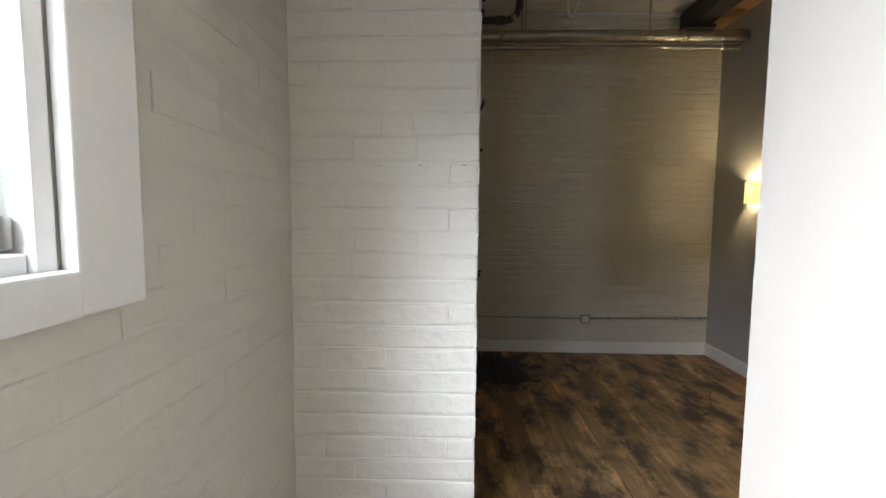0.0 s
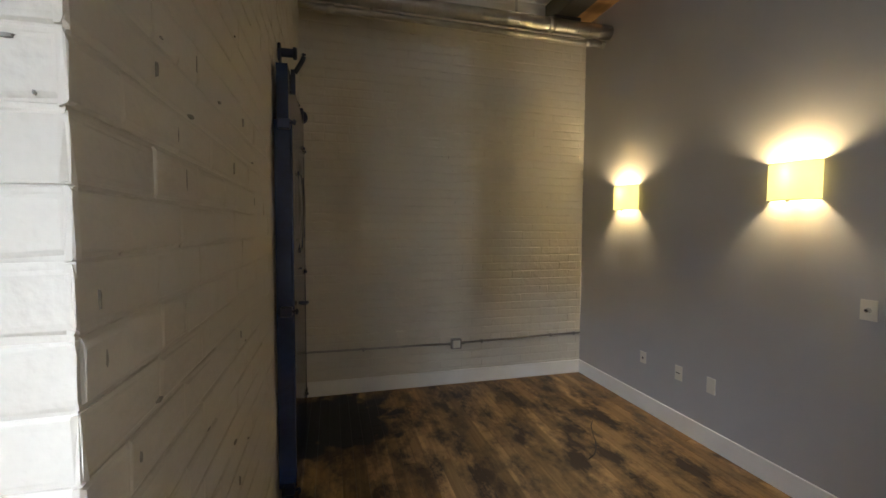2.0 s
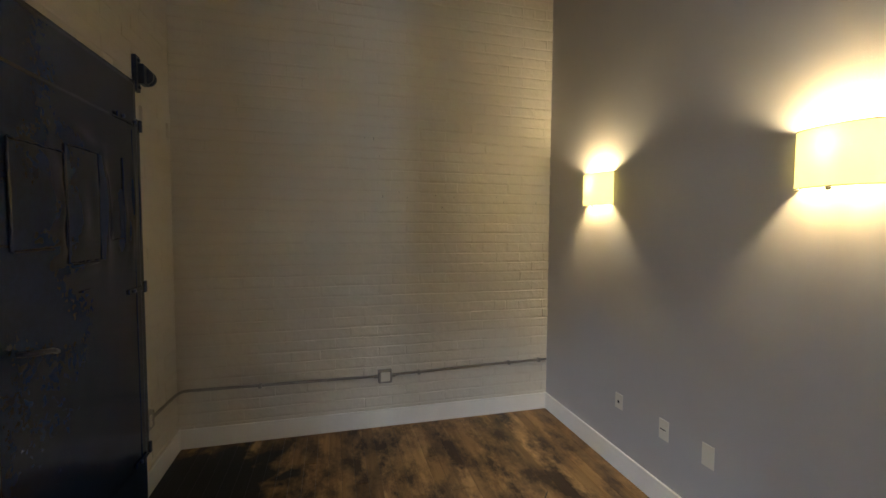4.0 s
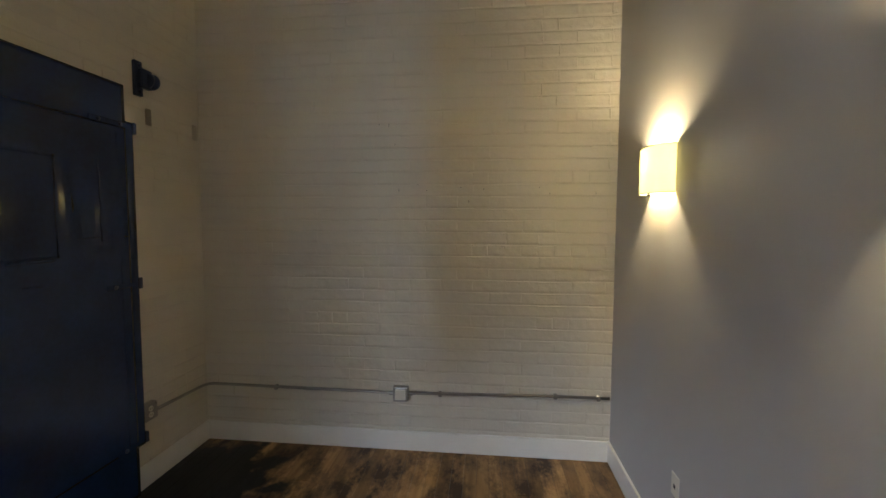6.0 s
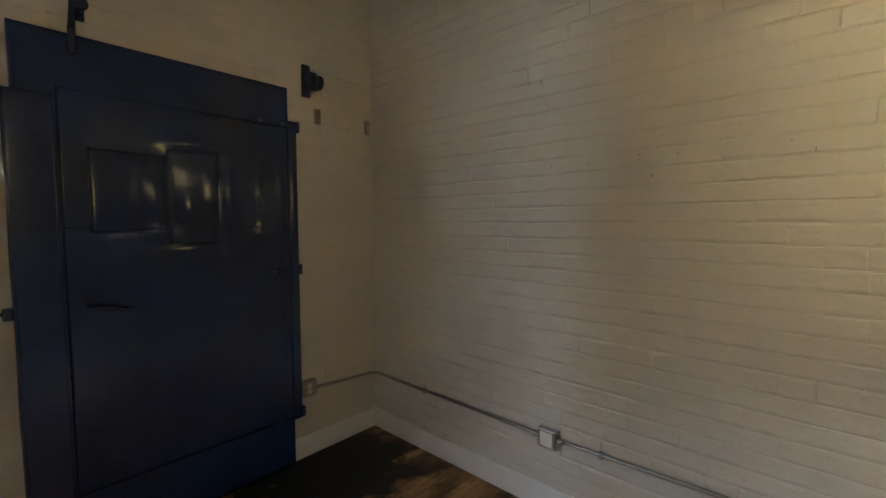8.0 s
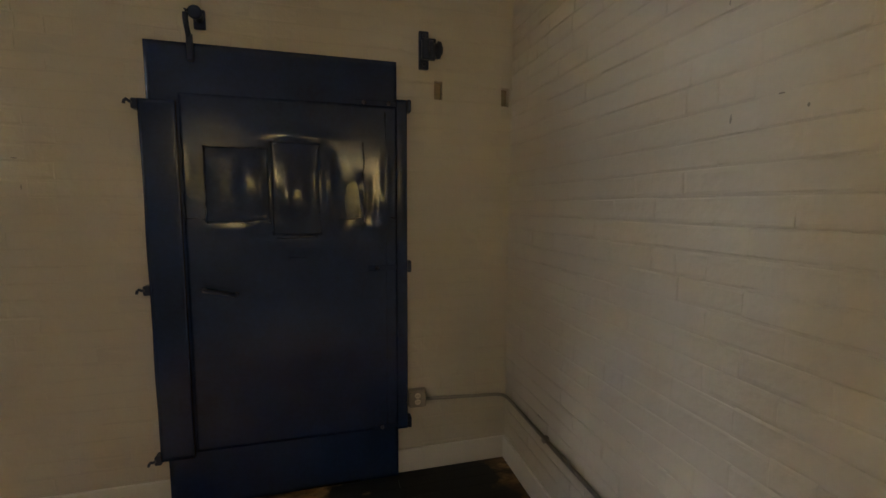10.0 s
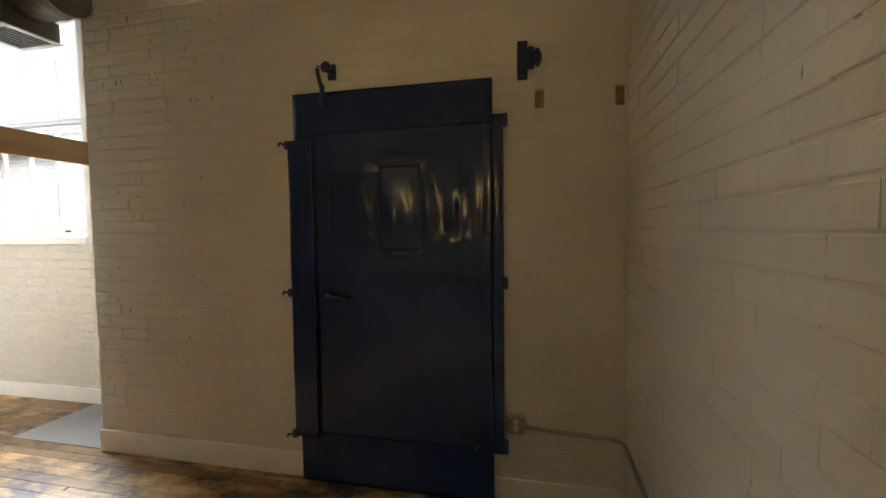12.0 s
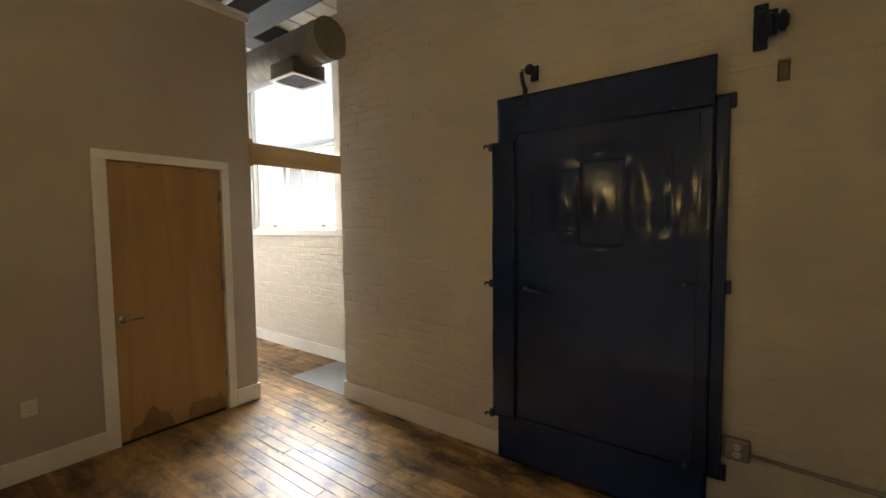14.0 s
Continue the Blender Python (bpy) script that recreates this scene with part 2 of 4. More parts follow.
def parchment():
    """A paper shade that lets a little of the bulb's light through, plus an added glow."""
    m = bpy.data.materials.new("parchment_shade")
    m.use_nodes = True
    t = m.node_tree
    d = t.nodes.new("ShaderNodeBsdfDiffuse"); d.inputs["Color"].default_value = (0.70, 0.62, 0.38, 1)
    tr = t.nodes.new("ShaderNodeBsdfTranslucent"); tr.inputs["Color"].default_value = (0.014, 0.0125, 0.004, 1)
    n = t.nodes.new("ShaderNodeTexNoise"); n.inputs["Scale"].default_value = 55; n.inputs["Detail"].default_value = 4
    bp = t.nodes.new("ShaderNodeBump"); bp.inputs["Strength"].default_value = 0.15; bp.inputs["Distance"].default_value = 0.002
    t.links.new(n.outputs["Fac"], bp.inputs["Height"]); t.links.new(bp.outputs["Normal"], d.inputs["Normal"])
    mx = t.nodes.new("ShaderNodeAddShader")
    t.links.new(d.outputs[0], mx.inputs[0]); t.links.new(tr.outputs[0], mx.inputs[1])
    # emission stands in for more bulb light coming through the paper
    em = t.nodes.new("ShaderNodeEmission"); em.inputs["Color"].default_value = (1.0, 0.72, 0.15, 1); em.inputs["Strength"].default_value = 0.075
    ad = t.nodes.new("ShaderNodeAddShader")
    t.links.new(mx.outputs[0], ad.inputs[0]); t.links.new(em.outputs[0], ad.inputs[1])
    t.links.new(ad.outputs[0], t.nodes["Material Output"].inputs["Surface"])
    return m


def hazy_sky():
    """Pale haze far beyond the yard."""
    m = bpy.data.materials.new("pale_haze")
    m.use_nodes = True
    t = m.node_tree
    e = t.nodes.new("ShaderNodeEmission"); e.inputs["Color"].default_value = (0.95, 0.98, 1.0, 1); e.inputs["Strength"].default_value = 0.020
    t.links.new(e.outputs[0], t.nodes["Material Output"].inputs["Surface"])
    return m


M_HAZE = hazy_sky()
M_SHADE = parchment()
M_GLASS = pane_glass()
M_BLIND = slat_cloth()
M_WHITE_PIPE = shader("white_enamelled_pipe", (0.72, 0.72, 0.70), 0.35, vary=0.08, scale=6, fine=80, bump=0.05)
M_CHIP = shader("chipped_paint", (0.33, 0.315, 0.28), 0.8, vary=0.3, scale=30, fine=150, bump=0.4)
M_BARE = shader("shaded_bare_mortar", (0.25, 0.20, 0.135), 0.8, vary=0.25, scale=14, fine=120, bump=0.4)
M_OUTWALL = shader("grey_weatherboard", (0.075, 0.076, 0.080), 0.7, vary=0.1, scale=1.2, fine=30, bump=0.1)
M_OUTROOF = shader("grey_eave", (0.13, 0.135, 0.145), 0.7, vary=0.12, scale=1.2, fine=30, bump=0.1)
M_GROUND = shader("outdoor_asphalt", (0.10, 0.10, 0.10), 0.85, vary=0.2, scale=0.6, fine=20, bump=0.2)


# ---------------- mesh helpers ----------------
def box(bm, x0, y0, z0, x1, y1, z1, bevel=0.0, segs=1):
    g = bmesh.ops.create_cube(bm, size=1.0)
    vs = g["verts"]
    for v in vs:
        v.co = Vector((x0 + (v.co.x + 0.5) * (x1 - x0), y0 + (v.co.y + 0.5) * (y1 - y0), z0 + (v.co.z + 0.5) * (z1 - z0)))
    if bevel:
        es = list({e for v in vs for e in v.link_edges})
        bmesh.ops.bevel(bm, geom=es, offset=bevel, segments=segs, affect='EDGES', profile=0.5)
    return bm


def rod(bm, a, b, r, segs=16, r2=None, cap=True):
    a, b = Vector(a), Vector(b)
    d = b - a
    m = Matrix.Translation((a + b) / 2) @ d.to_track_quat('Z', 'Y').to_matrix().to_4x4()
    bmesh.ops.create_cone(bm, cap_ends=cap, segments=segs, radius1=r, radius2=r if r2 is None else r2, depth=d.length, matrix=m)
    return bm


def tube(bm, pts, r, segs=12):
    """A bent pipe along points, as rings joined by quads."""
    pts = [Vector(p) for p in pts]
    rings = []
    up = Vector((0.13, 0.21, 0.97)).normalized()
    for i, p in enumerate(pts):
        d = (pts[min(i + 1, len(pts) - 1)] - pts[max(i - 1, 0)]).normalized()
        u = d.cross(up).normalized()
        w = u.cross(d)
        rings.append([bm.verts.new(p + r * (math.cos(2 * math.pi * k / segs) * u + math.sin(2 * math.pi * k / segs) * w)) for k in range(segs)])
    for a, b in zip(rings, rings[1:]):
        for k in range(segs):
            f = bm.faces.new((a[k], a[(k + 1) % segs], b[(k + 1) % segs], b[k]))
            f.smooth = True
    bm.faces.new(rings[0]); bm.faces.new(rings[-1])
    bmesh.ops.recalc_face_normals(bm, faces=bm.faces[:])
    return bm


def lathe(bm, axis_from, axis_to, profile, segs=32):
    """Rings of radius r at distance d along an axis: profile is (d, r) pairs."""
    a, b = Vector(axis_from), Vector(axis_to)
    d = (b - a).normalized()
    u = d.orthogonal().normalized()
    w = d.cross(u)
    rings = []
    for dist, r in profile:
        rings.append([bm.verts.new(a + d * dist + r * (math.cos(2 * math.pi * k / segs) * u + math.sin(2 * math.pi * k / segs) * w)) for k in range(segs)])
    for p, q in zip(rings, rings[1:]):
        for k in range(segs):
            f = bm.faces.new((p[k], p[(k + 1) % segs], q[(k + 1) % segs], q[k]))
            f.smooth = True
    bm.faces.new(rings[0]); bm.faces.new(rings[-1])
    bmesh.ops.recalc_face_normals(bm, faces=bm.faces[:])
    return bm


def mesh_from(name, bm, material):
    me = bpy.data.meshes.new(name)
    bm.to_mesh(me)
    bm.free()
    me.materials.append(material)
    return me


def part(name, bm, material, parent, label=""):
    ob = new(name, mesh_from(name, bm, material))
    ob.parent = parent
    if label:
        tagged(ob, label)
    return ob


def thing(name, at, label, category, group="", kind=""):
    ob = new(name)
    ob.empty_display_size = 0.05
    ob.location = at
    return tagged(ob, label, category, group, kind)


def part_at(name, bm, material, parent, label=""):
    """A part whose mesh is given in room coordinates."""
    t = Matrix.Identity(4)
    p = parent
    while p:
        t = Matrix.Translation(p.location) @ t
        p = p.parent
    bmesh.ops.transform(bm, matrix=t.inverted(), verts=bm.verts[:])
    return part(name, bm, material, parent, label)


def structure(name, bm, material, label, category):
    return tagged(new(name, mesh_from(name, bm, material)), label, category, kind="structure")


B = bmesh.new

# ---------------- large structure ----------------
XW, XE, YP, YB, XB, TOP = -0.64, 2.886, -3.48, -4.13, 0.48, 3.87
SOUTH = -10.8
BAY = -3.25
WIN_Y0, WIN_Y1, WIN_Z0, WIN_Z1 = -6.12, -4.34, 1.51, 3.50

wall_north = structure("wall_north", box(B(), -1.1, 0.0, -0.1, 3.1, 0.3, TOP + 0.1), M_MORTAR, "cream-painted brick wall with thickly painted joints", "wall")
# pockets left in the brick by old fixings: centre, half width, half height
POCKETS = ((-0.45, 2.235, 0.024, 0.050), (-0.046, 2.225, 0.024, 0.052))
bm = B()
edge = YP
for py, pz, hw, hh in POCKETS:
    box(bm, -1.1, edge, -0.1, 0.0, py - hw, TOP + 0.1)
    box(bm, -1.1, py - hw, -0.1, 0.0, py + hw, pz - hh)
    box(bm, -1.1, py - hw, pz + hh, 0.0, py + hw, TOP + 0.1)
    box(bm, -1.1, py - hw, pz - hh, -0.045, py + hw, pz + hh)
    edge = py + hw
box(bm, -1.1, edge, -0.1, 0.0, -0.0005, TOP + 0.1)
wall_west = structure("wall_west", bm, M_MORTAR, "cream-painted brick wall behind the sliding fire door", "wall")
wall_east = structure("wall_east", box(B(), XE, SOUTH, -0.1, 3.1, -0.0005, TOP + 0.1), M_GREY, "smooth grey-painted plaster wall with two sconces", "wall")

bm = B()
box(bm, -1.1, SOUTH, -0.1, XW, YP - 0.0005, WIN_Z0)
box(bm, -1.1, SOUTH, WIN_Z1, XW, YP - 0.0005, TOP + 0.1)
box(bm, -1.1, WIN_Y1, WIN_Z0, XW, YP - 0.0005, WIN_Z1)
box(bm, -1.1, WIN_Y1 + BAY, WIN_Z0, XW, WIN_Y0, WIN_Z1)
box(bm, -1.1, SOUTH, WIN_Z0, XW, WIN_Y0 + BAY, WIN_Z1)
wall_window = structure("wall_window", bm, M_MORTAR, "cream-painted brick outer wall with tall windows", "wall")
wall_south = structure("wall_south", box(B(), -1.1, SOUTH - 0.2, -0.1, 3.1, SOUTH, TOP + 0.1), M_TAUPE, "plain painted end wall", "wall")

DX0, DX1, DZ = 0.745, 1.515, 2.035
YC = -5.55
bm = B()
box(bm, XB, YB - 0.12, -0.1, DX0, YB, 3.36)
box(bm, DX1, YB - 0.12, -0.1, XE - 0.0005, YB, 3.36)
box(bm, DX0, YB - 0.12, DZ, DX1, YB, 3.36)
box(bm, XB, YC, -0.1, XB + 0.12, YB - 0.12, 3.36)
box(bm, XB + 0.12, YC, -0.1, XE - 0.0005, YC + 0.12, 3.36)
partition = structure("wall_partition", bm, M_TAUPE, "taupe-painted partition enclosing a closet below the ceiling", "wall")
structure("closet_ceiling", box(B(), XB + 0.1205, YC + 0.121, 3.24, XE - 0.001, YB - 0.1205, 3.34), M_CEIL, "lid of the closet enclosure", "ceiling")

bm = B()
box(bm, XB - 0.035, YB - 0.16, 3.3605, XE - 0.001, YB + 0.035, 3.395, 0.004)
box(bm, XB - 0.02, YB - 0.10, 3.325, XB - 0.0005, YB + 0.02, 3.36, 0.003)
box(bm, XB - 0.0005, YB + 0.0005, 3.325, XE - 0.001, YB + 0.02, 3.36, 0.003)
structure("partition_cap", bm, M_TRIM, "white wooden cap along the partition top", "trim")

# ceiling: white boards running across the room with raised beads between them
bm = B()
box(bm, -1.1, SOUTH - 0.2, TOP + 0.02, 3.1, 0.3, TOP + 0.22)
y = SOUTH
k = 0
while y < 0:
    y1 = min(y + 0.295, -0.001)
    box(bm, XW + 0.001, y, TOP, XE - 0.001, y1, TOP + 0.019, 0.003)
    box(bm, XW + 0.001, y1 - 0.010, TOP - 0.022, XE - 0.001, min(y1 + 0.028, -0.002), TOP - 0.0005, 0.005)
    y += 0.30
structure("ceiling", bm, M_CEIL, "white-painted board ceiling with raised beads", "ceiling")

structure("floor_base", box(B(), -1.1, SOUTH, -0.2, 3.1, 0.0, -0.022), M_SUBFLOOR, "dark subfloor beneath the boards", "floor")


def skirting(x0, y0, x1, y1, nx, ny, h=0.14):
    """A baseboard with a rounded top along a wall, standing out along its normal."""
    bm = B()
    d = 0.016
    ax, ay, bx, by = min(x0, x1, x0 + nx * d, x1 + nx * d), min(y0, y1, y0 + ny * d, y1 + ny * d), max(x0, x1, x0 + nx * d, x1 + nx * d), max(y0, y1, y0 + ny * d, y1 + ny * d)
    box(bm, ax, ay, 0.0, bx, by, h, 0.004, 2)
    structure("baseboard", bm, M_TRIM, "white-painted wooden baseboard along the wall foot", "baseboard")


skirting(0.017, -0.0075, XE - 0.017, -0.0075, 0, -1)
skirting(XE - 0.0005, -0.001, XE - 0.0005, YB + 0.017, -1, 0)
skirting(XE - 0.0005, YC - 0.001, XE - 0.0005, SOUTH + 0.017, -1, 0)
skirting(0.0075, YP - 0.012, 0.0075, -1.885, 1, 0, 0.156)
skirting(0.0075, -0.695, 0.0075, -0.001, 1, 0)
skirting(XB - 0.016, YB + 0.0005, DX0 - 0.066, YB + 0.0005, 0, 1)
skirting(DX1 + 0.085, YB + 0.0005, XE - 0.017, YB + 0.0005, 0, 1)
skirting(XB - 0.0005, YB, XB - 0.0005, YC, -1, 0)
skirting(XW + 0.0075, SOUTH + 0.01, XW + 0.0075, YP - 0.0175, 1, 0)


# ---------------- closet door ----------------
def closet_door():
    d = thing("door_1", (DX0, YB, 0), "flat birch-veneer closet door, closed, water-stained along its foot", "door", kind="structure")
    part_at("door_leaf", box(B(), DX0 + 0.004, YB - 0.052, 0.012, DX1 - 0.004, YB - 0.012, DZ - 0.004, 0.002), M_DOOR, d, "honey-coloured birch veneer leaf")
    for x0, x1 in ((DX0 - 0.065, DX0 - 0.0005), (DX1 + 0.0005, DX1 + 0.084)):
        part_at("casing", box(B(), x0, YB + 0.0005, 0.0, x1, YB + 0.018, DZ + 0.0, 0.003, 2), M_TRIM, d, "white casing board")
    part_at("casing", box(B(), DX0 - 0.065, YB + 0.0005, DZ + 0.0005, DX1 + 0.084, YB + 0.018, DZ + 0.066, 0.003, 2), M_TRIM, d, "white head casing")
    for x0, x1 in ((DX0 + 0.0002, DX0 + 0.0035), (DX1 - 0.0035, DX1 - 0.0002)):
        part_at("jamb", box(B(), x0, YB - 0.118, 0.0, x1, YB + 0.0004, DZ - 0.0002), M_TRIM, d)
    part_at("stop", box(B(), DX0 + 0.004, YB - 0.118, 0.0, DX1 - 0.004, YB - 0.056, DZ - 0.0002), M_DARK, d, "dark closet interior filler")
    for z in (0.335, 1.07, 1.815):
        h = part_at("hinge", rod(B(), (DX0 + 0.002, YB + 0.003, z - 0.045), (DX0 + 0.002, YB + 0.003, z + 0.045), 0.007, 10), M_CHROME, d, "satin nickel butt hinge")
        part_at("hinge_leaf", box(B(), DX0 + 0.004, YB - 0.0118, z - 0.044, DX0 + 0.022, YB - 0.010, z + 0.044, 0.0005), M_CHROME, h)
    hd = part_at("door_handle", lathe(B(), (DX1 - 0.055, YB - 0.012, 0.905), (DX1 - 0.055, YB + 0.05, 0.905), [(0, 0.030), (0.006, 0.030), (0.010, 0.024), (0.012, 0.011), (0.045, 0.010), (0.052, 0.012), (0.058, 0.009)], 24), M_CHROME, d, "satin nickel lever handle")
    part_at("lever", tube(B(), [(DX1 - 0.055, YB + 0.036, 0.905), (DX1 - 0.075, YB + 0.040, 0.905), (DX1 - 0.11, YB + 0.041, 0.906), (DX1 - 0.15, YB + 0.037, 0.905), (DX1 - 0.17, YB + 0.034, 0.903)], 0.008, 10), M_CHROME, hd)
    part_at("latch_plate", box(B(), DX1 - 0.0035, YB - 0.045, 0.875, DX1 - 0.001, YB + 0.0015, 0.935, 0.0005), M_DARK, d)
    # stains: irregular, feathered tongues creeping up from the foot
    rng = random.Random(5)
    for cx, w, h in ((1.31, 0.30, 0.20), (0.915, 0.30, 0.24)):
        bm = B()
        n = 22
        lo, hi = [], []
        for i in range(n + 1):
            u = i / n
            x = cx - w / 2 + w * u
            prof = math.sin(math.pi * u) ** 0.45 * (0.70 + 0.22 * math.sin(5.5 * u + cx * 9) + 0.10 * math.sin(15 * u)) * h + rng.uniform(-0.008, 0.008) * (0 < i < n)
            lo.append(bm.verts.new((x, YB - 0.0117, 0.014)))
            hi.append(bm.verts.new((x, YB - 0.0117, 0.016 + max(0.0, prof))))
        for i in range(n):
            bm.faces.new((lo[i + 1], lo[i], hi[i], hi[i + 1]))
        part_at("water_stain", bm, M_STAIN, d, "brown water stain")
    # small brown blemishes in the veneer
    for x, z, w, h in ((1.307, 2.005, 0.055, 0.030), (0.90, 2.010, 0.045, 0.022), (1.41, 1.865, 0.018, 0.012), (1.23, 1.865, 0.05, 0.010)):
        bm = B()
        n = 12
        bm.faces.new([bm.verts.new((x - w / 2 * math.cos(2 * math.pi * i / n) * rng.uniform(0.8, 1.1), YB - 0.0117, z + h / 2 * math.sin(2 * math.pi * i / n) * rng.uniform(0.8, 1.1))) for i in range(n)])
        part_at("blemish", bm, M_STAIN, d, "brown blemish in the veneer")
    return d


closet_door()


# ---------------- tall window ----------------
def tall_window():
    w = thing("window_1", (XW, WIN_Y0, WIN_Z0), "tall white sash window with small panes", "window", kind="structure")
    c = 0.13
    x0, x1 = XW + 0.006, XW + 0.032
    part_at("casing", box(B(), x0, WIN_Y1, WIN_Z0 - 0.065, x1, WIN_Y1 + c, WIN_Z1 + c, 0.004, 2), M_TRIM, w)
    part_at("casing", box(B(), x0, WIN_Y0 - c, WIN_Z0 - 0.065, x1, WIN_Y0, WIN_Z1 + c, 0.004, 2), M_TRIM, w)
    part_at("casing", box(B(), x0, WIN_Y0 + 0.0005, WIN_Z1, x1, WIN_Y1 - 0.0005, WIN_Z1 + c, 0.004, 2), M_TRIM, w)
    part_at("window_sill", box(B(), x0, WIN_Y0 + 0.0005, WIN_Z0 - 0.065, x1 + 0.008, WIN_Y1 - 0.0005, WIN_Z0 + 0.004, 0.006, 2), M_TRIM, w)
    # jamb lining
    fr = part_at("window_frame", box(B(), -1.08, WIN_Y0 + 0.0005, WIN_Z0 + 0.0005, XW + 0.005, WIN_Y0 + 0.035, WIN_Z1 - 0.001, 0.003), M_TRIM, w)
    part_at("jamb", box(B(), -1.08, WIN_Y1 - 0.035, WIN_Z0 + 0.0005, XW + 0.005, WIN_Y1 - 0.0005, WIN_Z1 - 0.001, 0.003), M_TRIM, fr)
    part_at("jamb", box(B(), -1.08, WIN_Y0 + 0.036, WIN_Z1 - 0.035, XW + 0.005, WIN_Y1 - 0.036, WIN_Z1 - 0.001, 0.003), M_TRIM, fr)
    part_at("jamb", box(B(), -1.08, WIN_Y0 + 0.036, WIN_Z0 + 0.0005, XW - 0.002, WIN_Y1 - 0.036, WIN_Z0 + 0.03, 0.003), M_TRIM, fr)
    ya, yb = WIN_Y0 + 0.036, WIN_Y1 - 0.036
    mid = 2.52
    for z0, z1, xs, rows in ((WIN_Z0 + 0.031, mid + 0.02, XW - 0.085, 2), (mid - 0.02, WIN_Z1 - 0.036, XW - 0.135, 2)):
        s = part_at("sash", box(B(), xs, ya, z0, xs + 0.042, ya + 0.05, z1, 0.003), M_TRIM, w, "white painted sash")
        part_at("stile", box(B(), xs, yb - 0.05, z0, xs + 0.042, yb, z1, 0.003), M_TRIM, s)
        part_at("rail", box(B(), xs + 0.001, ya + 0.0502, z0, xs + 0.041, yb - 0.0502, z0 + 0.065, 0.003), M_TRIM, s)
        part_at("rail", box(B(), xs + 0.001, ya + 0.0502, z1 - 0.04, xs + 0.041, yb - 0.0502, z1, 0.003), M_TRIM, s)
        cols = 5
        wy = (yb - ya - 0.1)
        zz0, zz1 = z0 + 0.065, z1 - 0.04
        for i in range(1, cols):
            yc = ya + 0.05 + wy * i / cols
            part_at("muntin", box(B(), xs + 0.006, yc - 0.013, zz0 + 0.0002, xs + 0.036, yc + 0.013, zz1 - 0.0002, 0.003), M_TRIM, s)
        for j in range(1, rows):
            zc = zz0 + (zz1 - zz0) * j / rows
            part_at("muntin", box(B(), xs + 0.008, ya + 0.0502, zc - 0.012, xs + 0.034, yb - 0.0502, zc + 0.012, 0.003), M_TRIM, s)
        for i in range(cols):
            for j in range(rows):
                p = part_at("pane", box(B(), xs + 0.019, ya + 0.05 + wy * i / cols + 0.0135, zz0 + (zz1 - zz0) * j / rows + 0.0125, xs + 0.022, ya + 0.05 + wy * (i + 1) / cols - 0.0135, zz0 + (zz1 - zz0) * (j + 1) / rows - 0.0125), M_GLASS, s)
                p.visible_shadow = False
    for yl in (WIN_Y1 - 0.30, WIN_Y0 + 0.45):
        part_at("sash_lift", box(B(), XW - 0.043, yl - 0.03, WIN_Z0 + 0.045, XW - 0.030, yl + 0.03, WIN_Z0 + 0.062, 0.004, 2), M_DARK, w, "dark iron sash lift")
    part_at("sash_lock", box(B(), XW - 0.042, WIN_Y1 - 0.062, WIN_Z0 + 0.034, XW - 0.015, WIN_Y1 - 0.040, WIN_Z0 + 0.080, 0.004, 2), M_STEEL, w, "dark sash latch in the jamb")
    return w


first_window = tall_window()
second_window = copy_thing(first_window, pose(XW, WIN_Y0 + BAY, WIN_Z0))
second_window.name = "window_2"


def window_blind():
    b = thing("window_blind", (XW - 0.02, WIN_Y0, 3.42), "white slatted blind lowered over the upper window", "blind")
    ya, yb = WIN_Y0 + 0.05, WIN_Y1 - 0.05
    part_at("head_rail", box(B(), XW - 0.060, ya, 3.40, XW - 0.010, yb, 3.455, 0.004), M_TRIM, b)
    me = None
    z = 3.375
    while z > 2.50:
        if me is None:
            bm = B()
            n = 4
            pts = [(0.010 * (0.5 - i / n) + 0.004 * math.sin(math.pi * i / n), 0.022 - 0.044 * i / n) for i in range(n + 1)]
            lo = [bm.verts.new((p[0], ya + 0.004, p[1])) for p in pts] + [bm.verts.new((p[0] - 0.0015, ya + 0.004, p[1])) for p in reversed(pts)]
            hi = [bm.verts.new((v.co.x, yb - 0.004, v.co.z)) for v in lo]
            for i in range(len(lo)):
                j = (i + 1) % len(lo)
                bm.faces.new((lo[i], lo[j], hi[j], hi[i]))
            bm.faces.new(lo); bm.faces.new(hi)
            bmesh.ops.recalc_face_normals(bm, faces=bm.faces[:])
            me = mesh_from("slat", bm, M_BLIND)
        o = new("slat", me)
        o.parent = b
        o.location = (XW - 0.035 - b.location.x, -b.location.y, z - b.location.z)
        z -= 0.036
    part_at("bottom_rail", box(B(), XW - 0.055, ya, 2.468, XW - 0.015, yb, 2.486, 0.003), M_TRIM, b)
    for yc in (ya + 0.25, yb - 0.25):
        part_at("cord", rod(B(), (XW - 0.0095, yc, 2.486), (XW - 0.0095, yc, 3.40), 0.0012, 6), M_TRIM, b)
    return b


window_blind()

# ---------------- timber tie beam between partition and outer wall ----------------
b = thing("tie_beam", (0.0, YB, 2.12), "bare pine board spanning the passage overhead", "beam")
part_at("board", box(B(), XW + 0.008, YB - 0.075, 2.122, XB - 0.002, YB - 0.034, 2.312, 0.003), M_PINE, b)
part_at("end_block", box(B(), XB - 0.026, YB - 0.0335, 2.10, XB - 0.001, YB + 0.012, 2.335, 0.003), M_PINE, b, "short pine cleat on the partition corner")

